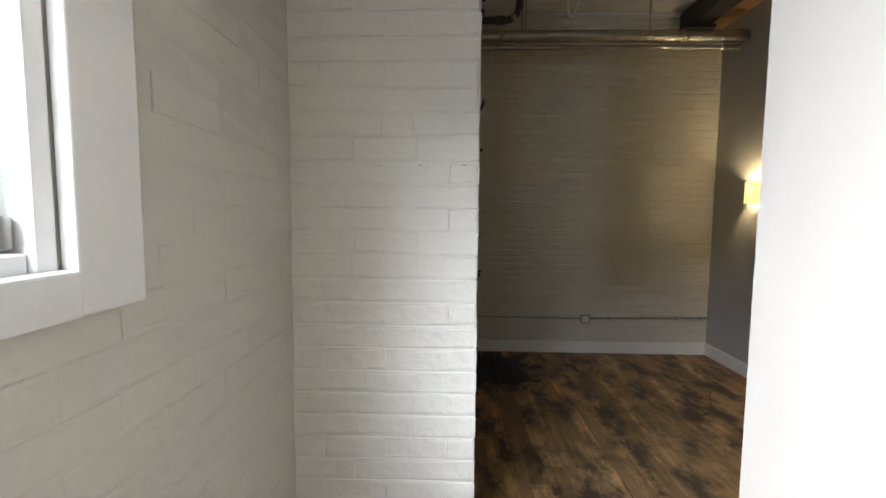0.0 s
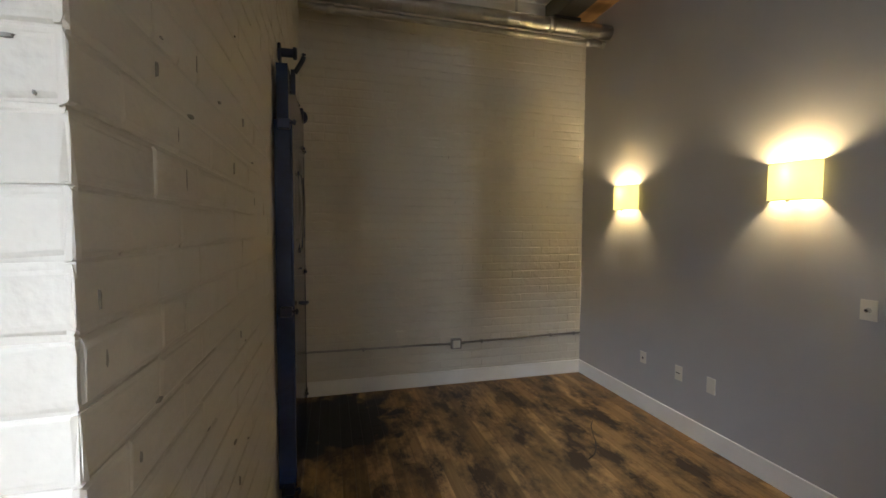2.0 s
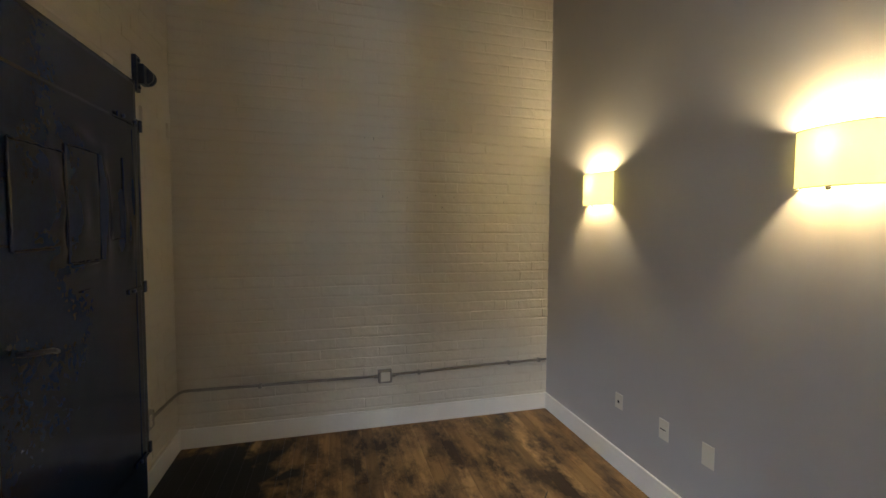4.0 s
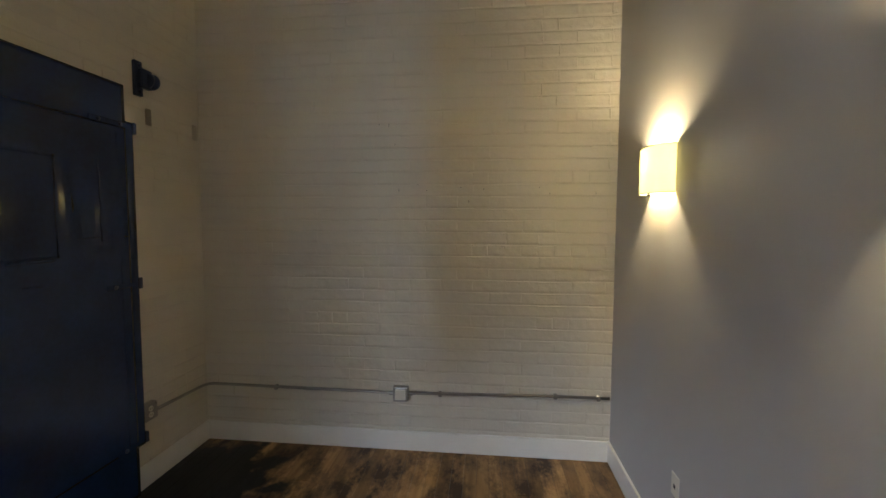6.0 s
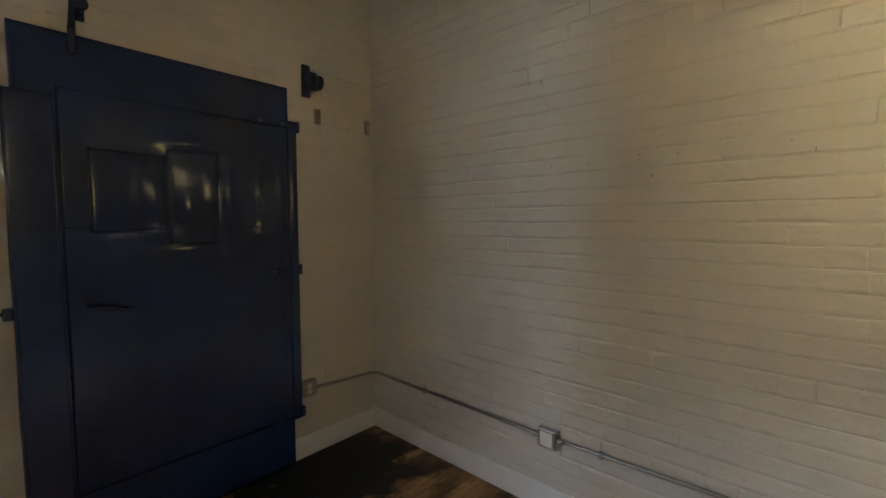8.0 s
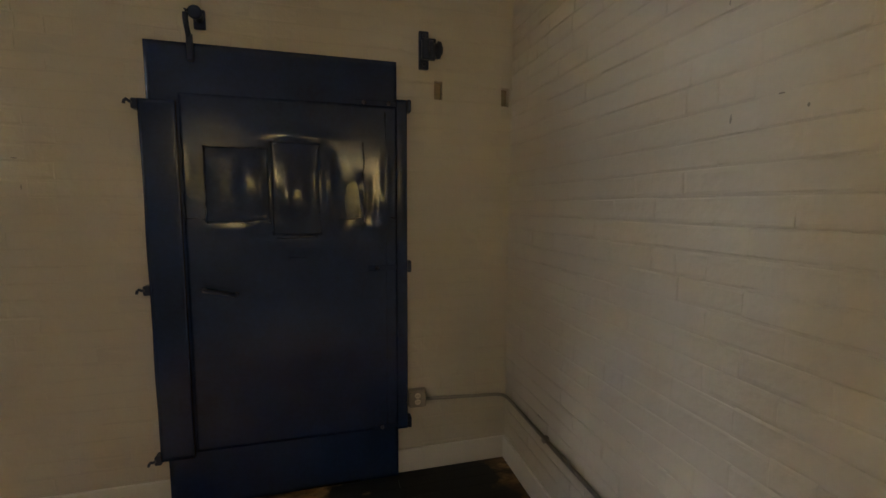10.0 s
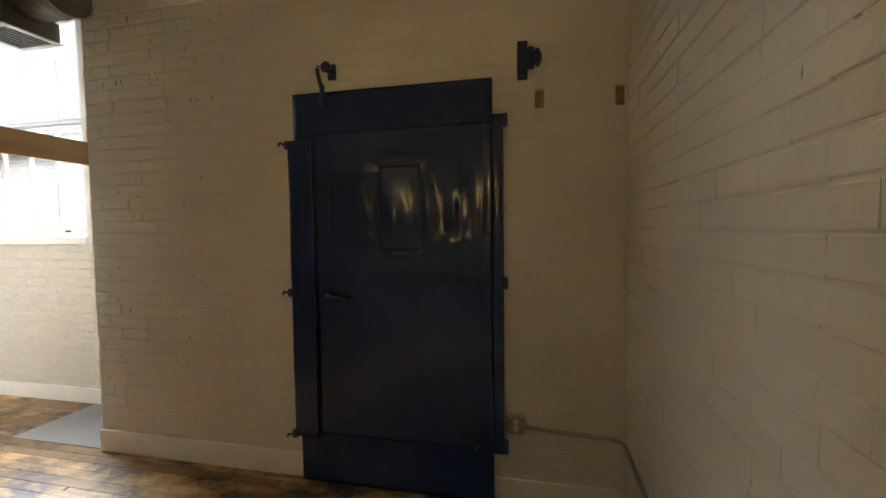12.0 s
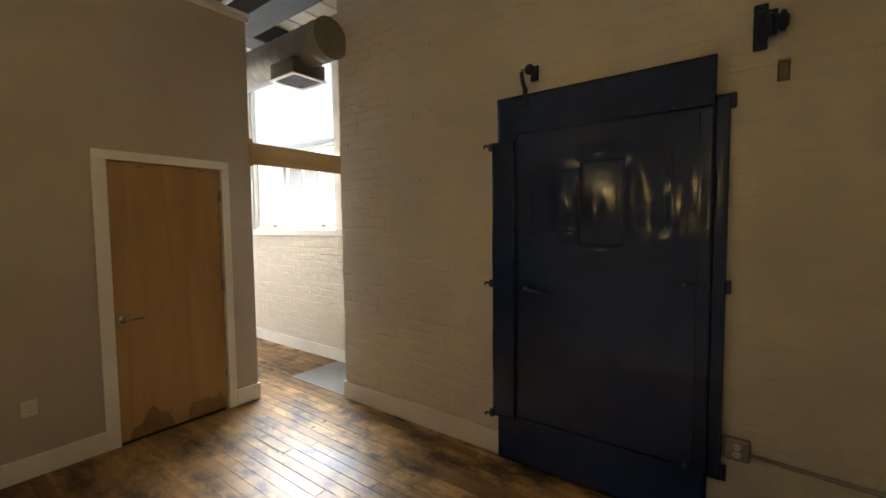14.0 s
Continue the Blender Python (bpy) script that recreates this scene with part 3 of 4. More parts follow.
# grey panel in the niche floor
p = thing("floor_panel", (-0.32, -3.9, 0), "flat grey-painted panel covering the niche floor", "floor panel")
part_at("plate", box(B(), XW + 0.024, -4.36, 0.0, 0.0, YP - 0.004, 0.004, 0.0015), M_PLATE, p)


# ---------------- sliding fire door ----------------
def fire_door():
    d = thing("fire_door", (0.05, -1.27, 0), "navy-painted metal-clad sliding fire door, dented and glossy", "door")
    # tall core slab with slightly buckled cladding
    def sheet(y0, y1, z0, z1, x, thick, nx, nz, amp, seed, bulge=0.0):
        bm = B()
        rows = []
        for j in range(nz + 1):
            row = []
            for i in range(nx + 1):
                y, z = y0 + (y1 - y0) * i / nx, z0 + (z1 - z0) * j / nz
                e = min(i, nx - i, j, nz - j)
                a = amp * min(1, e / 2) * noise.noise(Vector((y * 3.1 + seed, z * 3.1, seed)))
                a += bulge * math.sin(math.pi * i / nx) ** 0.7 * math.sin(math.pi * j / nz) ** 0.7
                # dents round the patch that was welded over the old sight hole
                for py, pz, sy, sz, h in ((-1.385, 1.66, 0.035, 0.11, 0.013), (-1.055, 1.73, 0.032, 0.13, 0.013), (-1.24, 1.955, 0.09, 0.035, 0.010), (-0.865, 1.63, 0.030, 0.10, 0.010), (-0.755, 1.68, 0.022, 0.20, 0.008), (-1.39, 1.50, 0.05, 0.03, 0.008), (-0.87, 1.48, 0.06, 0.03, 0.007), (-1.25, 1.62, 0.05, 0.08, 0.008), (-1.13, 1.70, 0.04, 0.10, 0.006), (-0.668, 1.68, 0.020, 0.22, 0.007), (-1.22, 1.405, 0.10, 0.016, 0.010), (-1.44, 1.70, 0.050, 0.16, 0.012), (-1.05, 1.60, 0.040, 0.17, 0.010), (-0.93, 1.60, 0.055, 0.12, -0.010), (-1.50, 1.47, 0.16, 0.025, 0.006), (-1.20, 1.93, 0.14, 0.025, 0.008), (-0.80, 1.55, 0.03, 0.14, 0.009)):
                    a += h * math.exp(-((y - py) / sy) ** 2 - ((z - pz) / sz) ** 2) * min(1, e / 2)
                row.append(bm.verts.new((x + a, y, z)))
            rows.append(row)
        for j in range(nz):
            for i in range(nx):
                f = bm.faces.new((rows[j][i], rows[j][i + 1], rows[j + 1][i + 1], rows[j + 1][i]))
                f.smooth = True
        g = bmesh.ops.extrude_face_region(bm, geom=bm.faces[:])
        back = [v for v in g["geom"] if isinstance(v, bmesh.types.BMVert)]
        for v in back:
            v.co.x = x - thick
        bmesh.ops.recalc_face_normals(bm, faces=bm.faces[:])
        bm.normal_update()
        for f in bm.faces:
            f.smooth = abs(f.normal.x) > 0.6
        return bm
    part_at("slab", sheet(-1.868, -0.697, 0.02, 2.345, 0.072, 0.052, 46, 90, 0.0022, 1.0), M_NAVY, d, "tin-clad timber slab")
    part_at("cladding_sheet", sheet(-1.735, -0.700, 0.32, 2.115, 0.0748, 0.0046, 78, 100, 0.0030, 4.0), M_NAVY, d, "buckled face sheet")
    part_at("stile", sheet(-1.897, -1.745, 0.30, 2.075, 0.090, 0.080, 20, 80, 0.005, 7.0), M_NAVY, d, "boxed side flange")
    part_at("stile", sheet(-0.6965, -0.640, 0.30, 2.155, 0.064, 0.050, 10, 90, 0.003, 6.0), M_NAVY, d, "boxed side flange")
    # welded patch with raised seams
    rng = random.Random(3)
    for y0, y1, z0, z1, out, seed in ((-1.335, -1.098, 1.435, 1.905, 0.007, 9.0), (-1.640, -1.345, 1.500, 1.870, 0.011, 12.0)):
        patch = part_at("patch_panel", sheet(y0, y1, z0, z1, 0.0778, 0.008, 24, 40, 0.004, seed, out), M_NAVY, d, "sheet patched over the old sight hole")
        for ya, za, yb, zb in ((y0, z1, y1, z1), (y0, z0, y1, z0), (y0, z0, y0, z1), (y1, z0, y1, z1)):
            n = 16
            pts = [(0.0790 + rng.uniform(-0.0015, 0.0015), ya + (yb - ya) * i / n + rng.uniform(-0.003, 0.003), za + (zb - za) * i / n + rng.uniform(-0.003, 0.003)) for i in range(n + 1)]
            part_at("weld_seam", tube(B(), pts, 0.0030, 8), M_NAVY, patch)
        if y1 > -1.2:
            lip_on = patch
    part_at("patch_lip", lathe(B(), (0.0775, -1.318, 1.422), (0.0775, -1.118, 1.424), [(0, 0.003), (0.01, 0.007), (0.10, 0.009), (0.19, 0.007), (0.20, 0.003)], 12), M_NAVY, lip_on)
    # horizontal lap seam
    part_at("lap_seam", tube(B(), [(0.0750, -1.735 + 1.03 * i / 24, 1.52 + 0.004 * math.sin(i * 1.7)) for i in range(25)], 0.003, 8), M_NAVY, d)
    part_at("lap_seam", tube(B(), [(0.0745, -0.76 + 0.002 * math.sin(i * 2.1), 0.34 + 1.74 * i / 24) for i in range(25)], 0.003, 8), M_NAVY, d)
    part_at("ledge", box(B(), 0.076, -1.262, 1.310, 0.086, -1.180, 1.318, 0.003), M_NAVY, d)
    for yy in (-0.875, -1.735):
        part_at("fold_seam", tube(B(), [(0.0785, yy + 0.003 * math.sin(i * 1.3), 1.50 + 0.42 * i / 14) for i in range(15)], 0.003, 8), M_NAVY, d)
    # strap irons with bolts
    for z, y_in in ((2.125, -0.92), (1.250, -0.86), (0.335, -0.84)):
        s = part_at("strap_iron", box(B(), 0.0770, y_in, z - 0.013, 0.0830, -0.700, z + 0.013, 0.002), M_NAVY, d, "strap iron with bolt heads")
        k = 0
        y = y_in + 0.05
        while y < -0.70:
            part_at("bolt", lathe(B(), (0.0825, y, z), (0.096, y, z), [(0, 0.010), (0.006, 0.010), (0.009, 0.007), (0.010, 0.003)], 10), M_NAVY_IRON, s)
            y += 0.13
        part_at("strap_end", box(B(), 0.020, -0.6395, z - 0.032, 0.072, -0.618, z + 0.032, 0.004), M_NAVY_IRON, s)
    # hooked keepers on the other edge
    for z in (2.055, 1.175, 0.305):
        h = part_at("edge_hook", box(B(), 0.030, -1.930, z - 0.026, 0.085, -1.8975, z + 0.022, 0.005), M_NAVY_IRON, d, "iron keeper hook")
        part_at("hook_tip", tube(B(), [(0.085, -1.925, z), (0.100, -1.930, z + 0.004), (0.106, -1.936, z + 0.010), (0.108, -1.943, z + 0.002), (0.104, -1.947, z - 0.010)], 0.007, 8), M_NAVY_IRON, h)
    part_at("edge_roll", tube(B(), [(0.086, -1.892 + 0.002 * math.sin(i * 0.9), 0.31 + 1.755 * i / 20) for i in range(21)], 0.007, 12), M_NAVY, d, "rolled edge of the side flange")
    # pull handle
    g = part_at("pull_handle", tube(B(), [(0.093, -1.66, 1.17), (0.125, -1.655, 1.17), (0.134, -1.62, 1.165), (0.134, -1.56, 1.155), (0.125, -1.52, 1.14), (0.093, -1.515, 1.14)], 0.009, 10), M_NAVY_IRON, d, "bent iron pull")
    # hanger arm and roller on the slab's top edge
    a = part_at("hanger_arm", box(B(), 0.070, -1.684, 2.26, 0.092, -1.658, 2.385, 0.004), M_NAVY_IRON, d, "iron hanger arm")
    part_at("hanger_hook", tube(B(), [(0.090, -1.671, 2.37), (0.105, -1.672, 2.395), (0.118, -1.672, 2.418), (0.128, -1.671, 2.436), (0.134, -1.668, 2.455), (0.134, -1.664, 2.470)], 0.012, 10), M_NAVY_IRON, a)
    return d


fire_door()


def wall_roller(at, label, arm):
    """An iron plate on the wall that carries a grooved roller."""
    y, z = at
    r = thing("track_roller", (0.0, y, z), label, "door hardware", group="old door track hardware")
    part_at("plate", box(B(), 0.006, y - 0.028, z - 0.10, 0.030, y + 0.026, z + 0.10, 0.004), M_NAVY_IRON, r)
    part_at("axle_block", box(B(), 0.030, y - 0.016, z - 0.055, 0.062, y + 0.06, z + 0.055, 0.005), M_NAVY_IRON, r)
    part_at("roller", lathe(B(), (0.046, y + 0.020, z), (0.046, y + 0.125, z), [(0, 0.034), (0.006, 0.046), (0.022, 0.047), (0.027, 0.034), (0.045, 0.034), (0.050, 0.046), (0.066, 0.045), (0.071, 0.030), (0.078, 0.022)], 20), M_NAVY_IRON, r)
    for dz in (-0.075, 0.075):
        part_at("bolt", lathe(B(), (0.030, y, z + dz), (0.045, y, z + dz), [(0, 0.011), (0.007, 0.011), (0.010, 0.006)], 8), M_NAVY_IRON, r)


def short_roller(y, z):
    r = thing("track_hook", (0.0, y, z), "navy iron track hook bolted above the fire door", "door hardware", group="old door track hardware")
    part_at("plate", box(B(), 0.006, y - 0.012, z - 0.045, 0.022, y + 0.040, z + 0.045, 0.004), M_NAVY_IRON, r)
    part_at("stud", rod(B(), (0.022, y + 0.014, z + 0.004), (0.085, y + 0.014, z + 0.004), 0.022, 14), M_NAVY_IRON, r)
    part_at("collar", lathe(B(), (0.080, y + 0.014, z + 0.004), (0.11, y + 0.014, z + 0.004), [(0, 0.030), (0.012, 0.032), (0.020, 0.026)], 16), M_NAVY_IRON, r)


wall_roller((-0.538, 2.435), "navy iron plate with a grooved track roller", True)
short_roller(-1.655, 2.475)


# ---------------- sconces ----------------
def sconce(yc):
    s = thing("wall_sconce", (XE, yc, 1.745), "lit parchment half-drum sconce on the grey wall", "wall lamp", group="sconces on the grey wall")
    hw, dep, h = 0.141, 0.092, 0.218
    bm = B()
    n = 28
    outer = []
    for i in range(n + 1):
        a = math.pi * i / n
        # flattened drum: steep at the wall, nearly flat in front
        cx, cy = abs(math.sin(a)) ** 0.75 * dep, math.cos(a) * hw
        outer.append((-cx, cy))
    vo0 = [bm.verts.new((x, y, 0)) for x, y in outer]; vo1 = [bm.verts.new((x, y, h)) for x, y in outer]
    for i in range(n):
        f = bm.faces.new((vo0[i], vo0[i + 1], vo1[i + 1], vo1[i]))
        f.smooth = True
    bmesh.ops.recalc_face_normals(bm, faces=bm.faces[:])
    part("shade", bm, M_SHADE, s, "glowing yellow parchment shade")
    for z in (0.0, h):
        bm = B()
        tube(bm, [(x * 1.01, y * 1.004, z) for x, y in outer], 0.0022, 6)
        part("rim_wire", bm, M_DARK, s, "thin dark wire rim")
    part("back_plate", box(B(), -0.012, -0.045, 0.04, -0.001, 0.045, 0.15, 0.003), M_PLASTIC, s)
    part("arm", rod(B(), (-0.012, 0, 0.03), (-0.066, 0, 0.03), 0.004, 10), M_CHROME, s)
    part("socket", rod(B(), (-0.030, 0, 0.032), (-0.030, 0, 0.09), 0.012, 14), M_PLASTIC, s)
    part("finial", lathe(B(), (-0.062, 0, -0.012), (-0.062, 0, 0.03), [(0, 0.004), (0.006, 0.010), (0.012, 0.006), (0.042, 0.004)], 12), M_DARK, s, "small dark knob under the shade")
    lamp = bpy.data.lights.new("bulb", 'POINT')
    lamp.energy, lamp.color, lamp.shadow_soft_size = LAMP_WATT, LAMP_COLOUR, 0.035
    lo = new("bulb", lamp)
    lo.parent = s
    lo.location = (-0.070, 0, 0.150)
    return s


first = sconce(-0.715)
copy_thing(first, pose(XE, -2.155, 1.745))


# ---------------- outlets, boxes, conduit ----------------
def wall_plate(name, label, at, normal, face, w=0.07, h=0.115):
    """A plastic cover plate at the wall; normal is 'x-' for the grey wall or 'y+' for the partition."""
    o = thing(name, at, label, "outlet" if face != "switch" else "switch", group="wall plates")
    part("cover_plate", box(B(), -w / 2, -0.006, -h / 2, w / 2, -0.0008, h / 2, 0.002, 2), M_PLASTIC, o)
    if face == "duplex":
        for dz in (-0.02, 0.02):
            r = part("receptacle", box(B(), -0.017, -0.009, dz - 0.014, 0.017, -0.0062, dz + 0.014, 0.003, 2), M_PLASTIC, o)
            for dx in (-0.006, 0.006):
                part("slot", box(B(), dx - 0.0012, -0.0094, dz - 0.004, dx + 0.0012, -0.0091, dz + 0.005), M_SLOT, r)
        part("screw", lathe(B(), (0, -0.006, 0), (0, -0.01, 0), [(0, 0.003), (0.001, 0.003), (0.0015, 0.001)], 8), M_CHROME, o)
    elif face == "jack":
        part("jack", box(B(), -0.009, -0.0085, -0.012, 0.009, -0.0062, 0.006, 0.001), M_SLOT, o, "dark open jack")
    elif face == "slit":
        part("slit", box(B(), -0.024, -0.0075, -0.003, 0.018, -0.0062, 0.004, 0.001), M_DARK, o, "reddish-dark slot")
    elif face == "switch":
        part("dimmer_knob", lathe(B(), (0, -0.006, 0), (0, -0.03, 0), [(0, 0.013), (0.004, 0.012), (0.016, 0.010), (0.019, 0.007)], 18), M_CHROME, o, "metal dimmer knob")
    o.rotation_euler = (0, 0, radians({"x-": -90, "y+": 180}[normal]))
    return o


wall_plate("coax_outlet", "small ivory jack plate on the grey wall", (XE, -0.975, 0.455), "x-", "jack", 0.07, 0.10)
wall_plate("phone_outlet", "ivory wall plate with a dark slot", (XE, -1.362, 0.447), "x-", "slit")
wall_plate("blank_outlet", "blank ivory wall plate above the baseboard", (XE, -1.652, 0.452), "x-", "blank")
wall_plate("dimmer_switch", "ivory dimmer switch plate with round knob", (XE, -2.533, 1.17), "x-", "switch", 0.072, 0.105)
wall_plate("wall_outlet", "white duplex outlet on the taupe partition", (1.97, YB, 0.442), "y+", "duplex", 0.075, 0.10)


def surface_box(name, label, at, rot, duplex):
    o = thing(name, at, label, "outlet", group="surface boxes on the conduit")
    part("back_box", box(B(), -0.054, -0.045, -0.052, 0.054, -0.006, 0.052, 0.008, 2), M_STEEL, o)
    part("cover", box(B(), -0.050, -0.050, -0.050, 0.050, -0.0452, 0.050, 0.006, 2), M_STEEL, o)
    if duplex:
        for dz in (-0.019, 0.019):
            r = part("receptacle", lathe(B(), (0, -0.050, dz), (0, -0.056, dz), [(0, 0.017), (0.004, 0.0165), (0.005, 0.014)], 18), M_PLASTIC, o, "pale receptacle face")
            for dx in (-0.006, 0.006):
                part("slot", box(B(), dx - 0.0013, -0.0555, dz - 0.004, dx + 0.0013, -0.0548, dz + 0.005), M_SLOT, r)
    else:
        part("raised_face", box(B(), -0.036, -0.054, -0.036, 0.036, -0.0502, 0.036, 0.004, 2), M_PLASTIC, o, "worn pale cover face")
    for dx in (-0.04, 0.04):
        part("screw", lathe(B(), (dx, -0.050, 0.04), (dx, -0.055, 0.04), [(0, 0.004), (0.002, 0.004), (0.003, 0.001)], 8), M_CHROME, o)
    o.rotation_euler = (0, 0, radians(rot))
    return o


surface_box("conduit_box", "square steel junction box on the brick wall", (1.465, 0.0, 0.412), 0, False)
surface_box("conduit_outlet", "steel surface outlet box beside the fire door", (0.0, -0.578, 0.462), 90, True)

c = thing("conduit", (1.4, 0.0, 0.43), "thin steel conduit running along the brick walls", "conduit")
part_at("pipe", tube(B(), [(0.026, -0.525, 0.447), (0.026, -0.30, 0.435), (0.026, -0.12, 0.426), (0.030, -0.07, 0.424), (0.045, -0.040, 0.423), (0.075, -0.026, 0.422), (0.13, -0.024, 0.421), (0.6, -0.024, 0.418), (1.2, -0.024, 0.416), (1.33, -0.024, 0.414), (1.41, -0.026, 0.412)], 0.0105, 12), M_STEEL, c)
part_at("pipe", tube(B(), [(1.52, -0.026, 0.414), (1.58, -0.024, 0.418), (1.9, -0.024, 0.425), (2.4, -0.024, 0.437), (2.872, -0.024, 0.441)], 0.0105, 12), M_STEEL, c)
for x, z in ((0.55, 0.418), (1.74, 0.421), (2.52, 0.439), (2.80, 0.441)):
    part_at("clip", box(B(), x - 0.012, -0.037, z - 0.020, x + 0.012, -0.005, z + 0.014, 0.004), M_STEEL, c)
for x, z in ((1.395, 0.4125), (1.535, 0.415)):
    part_at("connector", rod(B(), (x - 0.014, -0.0255, z), (x + 0.014, -0.0255, z), 0.0145, 12), M_STEEL, c)

# ---------------- ducts and pipes overhead ----------------
def spiral_duct(name, label, a, b, r, pitch, seam=0.0025, metal=None):
    d = thing(name, a, label, "duct", group="")
    L = (Vector(b) - Vector(a)).length
    prof = [(0.0, r * 0.96), (0.002, r)]
    s = pitch
    while s < L - 0.02:
        prof += [(s - 0.012, r), (s - 0.006, r), (s - 0.003, r + seam), (s + 0.003, r + seam), (s + 0.006, r), (s + 0.012, r)]
        s += pitch
    prof += [(L - 0.002, r), (L, r * 0.96)]
    part_at("duct_body", lathe(B(), a, b, prof, 40), metal or M_ZINC, d, "spiral-seamed galvanised tube")
    return d


dd = spiral_duct("round_duct", "galvanised round duct hung across the far end", (0.02, -0.42, 3.447), (2.865, -0.42, 3.447), 0.062, 0.118, 0.0016)
for x in (0.40, 2.235):
    part_at("collar", lathe(B(), (x - 0.03, -0.42, 3.447), (x + 0.03, -0.42, 3.447), [(0, 0.064), (0.006, 0.069), (0.054, 0.069), (0.06, 0.064)], 32), M_ZINC, dd)
dd = spiral_duct("steel_pipe", "slim galvanised pipe below the round duct", (0.02, -0.375, 3.352), (2.80, -0.375, 3.352), 0.027, 0.118, 0.0014)
for x in (0.27, 2.66):
    part_at("coupling", lathe(B(), (x - 0.035, -0.375, 3.352), (x + 0.035, -0.375, 3.352), [(0, 0.028), (0.005, 0.036), (0.065, 0.036), (0.07, 0.028)], 24), M_ZINC, dd)
part_at("end_cap", lathe(B(), (2.80, -0.375, 3.352), (2.845, -0.375, 3.352), [(0, 0.026), (0.002, 0.034), (0.035, 0.034), (0.045, 0.02)], 24), M_ZINC, dd)
for x in (0.6, 1.9):
    part_at("hanger_strap", box(B(), x - 0.012, -0.4035, 3.33, x + 0.012, -0.4015, TOP - 0.001), M_ZINC, dd)

v = thing("sprinkler_branch", (0.35, -0.60, 3.53), "dark iron pipe branch with elbow above the duct", "pipe")
part_at("pipe", tube(B(), [(0.03, -0.60, 3.525), (0.25, -0.60, 3.525), (0.42, -0.60, 3.528), (0.48, -0.60, 3.545), (0.515, -0.60, 3.585), (0.535, -0.60, 3.66), (0.56, -0.60, TOP - 0.001)], 0.034, 16), M_DARK, v)
part_at("coupling", lathe(B(), (0.30, -0.60, 3.525), (0.40, -0.60, 3.526), [(0, 0.035), (0.01, 0.045), (0.035, 0.045), (0.04, 0.040), (0.06, 0.040), (0.065, 0.045), (0.09, 0.045), (0.10, 0.035)], 24), M_DARK, v)
part_at("elbow_band", lathe(B(), (0.462, -0.60, 3.538), (0.50, -0.60, 3.566), [(0, 0.036), (0.008, 0.043), (0.035, 0.043), (0.045, 0.036)], 24), M_ZINC, v)
part_at("valve", lathe(B(), (0.15, -0.60, 3.555), (0.15, -0.60, 3.72), [(0, 0.03), (0.02, 0.05), (0.06, 0.055), (0.09, 0.03), (0.165, 0.025)], 20), M_DARK, v)
part_at("hand_wheel", lathe(B(), (0.15, -0.60, 3.72), (0.15, -0.60, 3.745), [(0, 0.05), (0.005, 0.065), (0.018, 0.065), (0.025, 0.05)], 24), M_DARK, v)
v = thing("hanging_pipe", (1.08, -0.6, 3.65), "white pipe loop hanging below the ceiling", "pipe")
part_at("pipe", tube(B(), [(1.005, -0.60, TOP - 0.001), (1.012, -0.60, 3.70), (1.016, -0.60, 3.60), (1.026, -0.60, 3.555), (1.048, -0.60, 3.540), (1.070, -0.60, 3.555), (1.09, -0.60, 3.61), (1.13, -0.60, 3.70), (1.20, -0.60, TOP - 0.001)], 0.016, 12), M_WHITE_PIPE, v)
v = thing("thin_hanger_rod", (0.62, -0.55, 3.6), "thin steel hanger rod beside the duct", "rod")
part_at("rod", rod(B(), (0.62, -0.50, 3.50), (0.62, -0.50, TOP - 0.001), 0.005, 8), M_STEEL, v)
part_at("clevis", tube(B(), [(0.62, -0.50, 3.50), (0.62, -0.495, 3.46), (0.62, -0.485, 3.43)], 0.006, 8), M_STEEL, v)

# beam along the grey wall
bm = box(B(), 2.40, YB - 4.0, 3.64, 2.62, -0.001, TOP - 0.024, 0.006)
bo = thing("ceiling_beam", (2.5, -2.0, 3.64), "dark-painted beam under the ceiling beside the grey wall", "beam")
part_at("beam", bm, M_BEAM, bo)
part_at("beam_plate", box(B(), 2.36, -0.26, 3.60, 2.655, -0.012, 3.6395, 0.004), M_BEAM, bo, "bearing plate")
bo = thing("soffit_board", (2.75, -2.0, 3.70), "unpainted fir board between beam and wall", "board")
part_at("board", box(B(), 2.6205, YB - 4.0, 3.70, XE - 0.001, -0.001, 3.74, 0.003), M_JOIST, bo)

# big duct over the passage
DXC, DZC, DR = 0.16, 3.105, 0.165
bd = spiral_duct("supply_duct", "large galvanised spiral duct with a capped end", (DXC, SOUTH + 0.01, DZC), (DXC, -3.40, DZC), DR, 0.13, 0.004, M_DULL)
part_at("end_cap", lathe(B(), (DXC, -3.40, DZC), (DXC, -3.372, DZC), [(0, DR + 0.004), (0.016, DR + 0.004), (0.020, DR - 0.004), (0.014, DR - 0.016), (0.012, 0.01)], 40), M_DULL, bd, "flat end cap")
for y in (-6.4,):
    part_at("hanger_strap", box(B(), DXC - 0.015, y - 0.001, DZC + DR - 0.01, DXC + 0.015, y + 0.001, TOP - 0.001), M_ZINC, bd)
df = thing("duct_diffuser", (DXC, -3.85, DZC - DR), "square air diffuser under the supply duct", "vent")
DY0, DY1 = -4.02, -3.68
zt = DZC - 0.12
bm = B()
for x0, y0, x1, y1 in ((DXC - 0.16, DY0, DXC - 0.145, DY1), (DXC + 0.145, DY0, DXC + 0.16, DY1), (DXC - 0.1449, DY0, DXC + 0.1449, DY0 + 0.015), (DXC - 0.1449, DY1 - 0.015, DXC + 0.1449, DY1)):
    box(bm, x0, y0, zt - 0.13, x1, y1, zt)
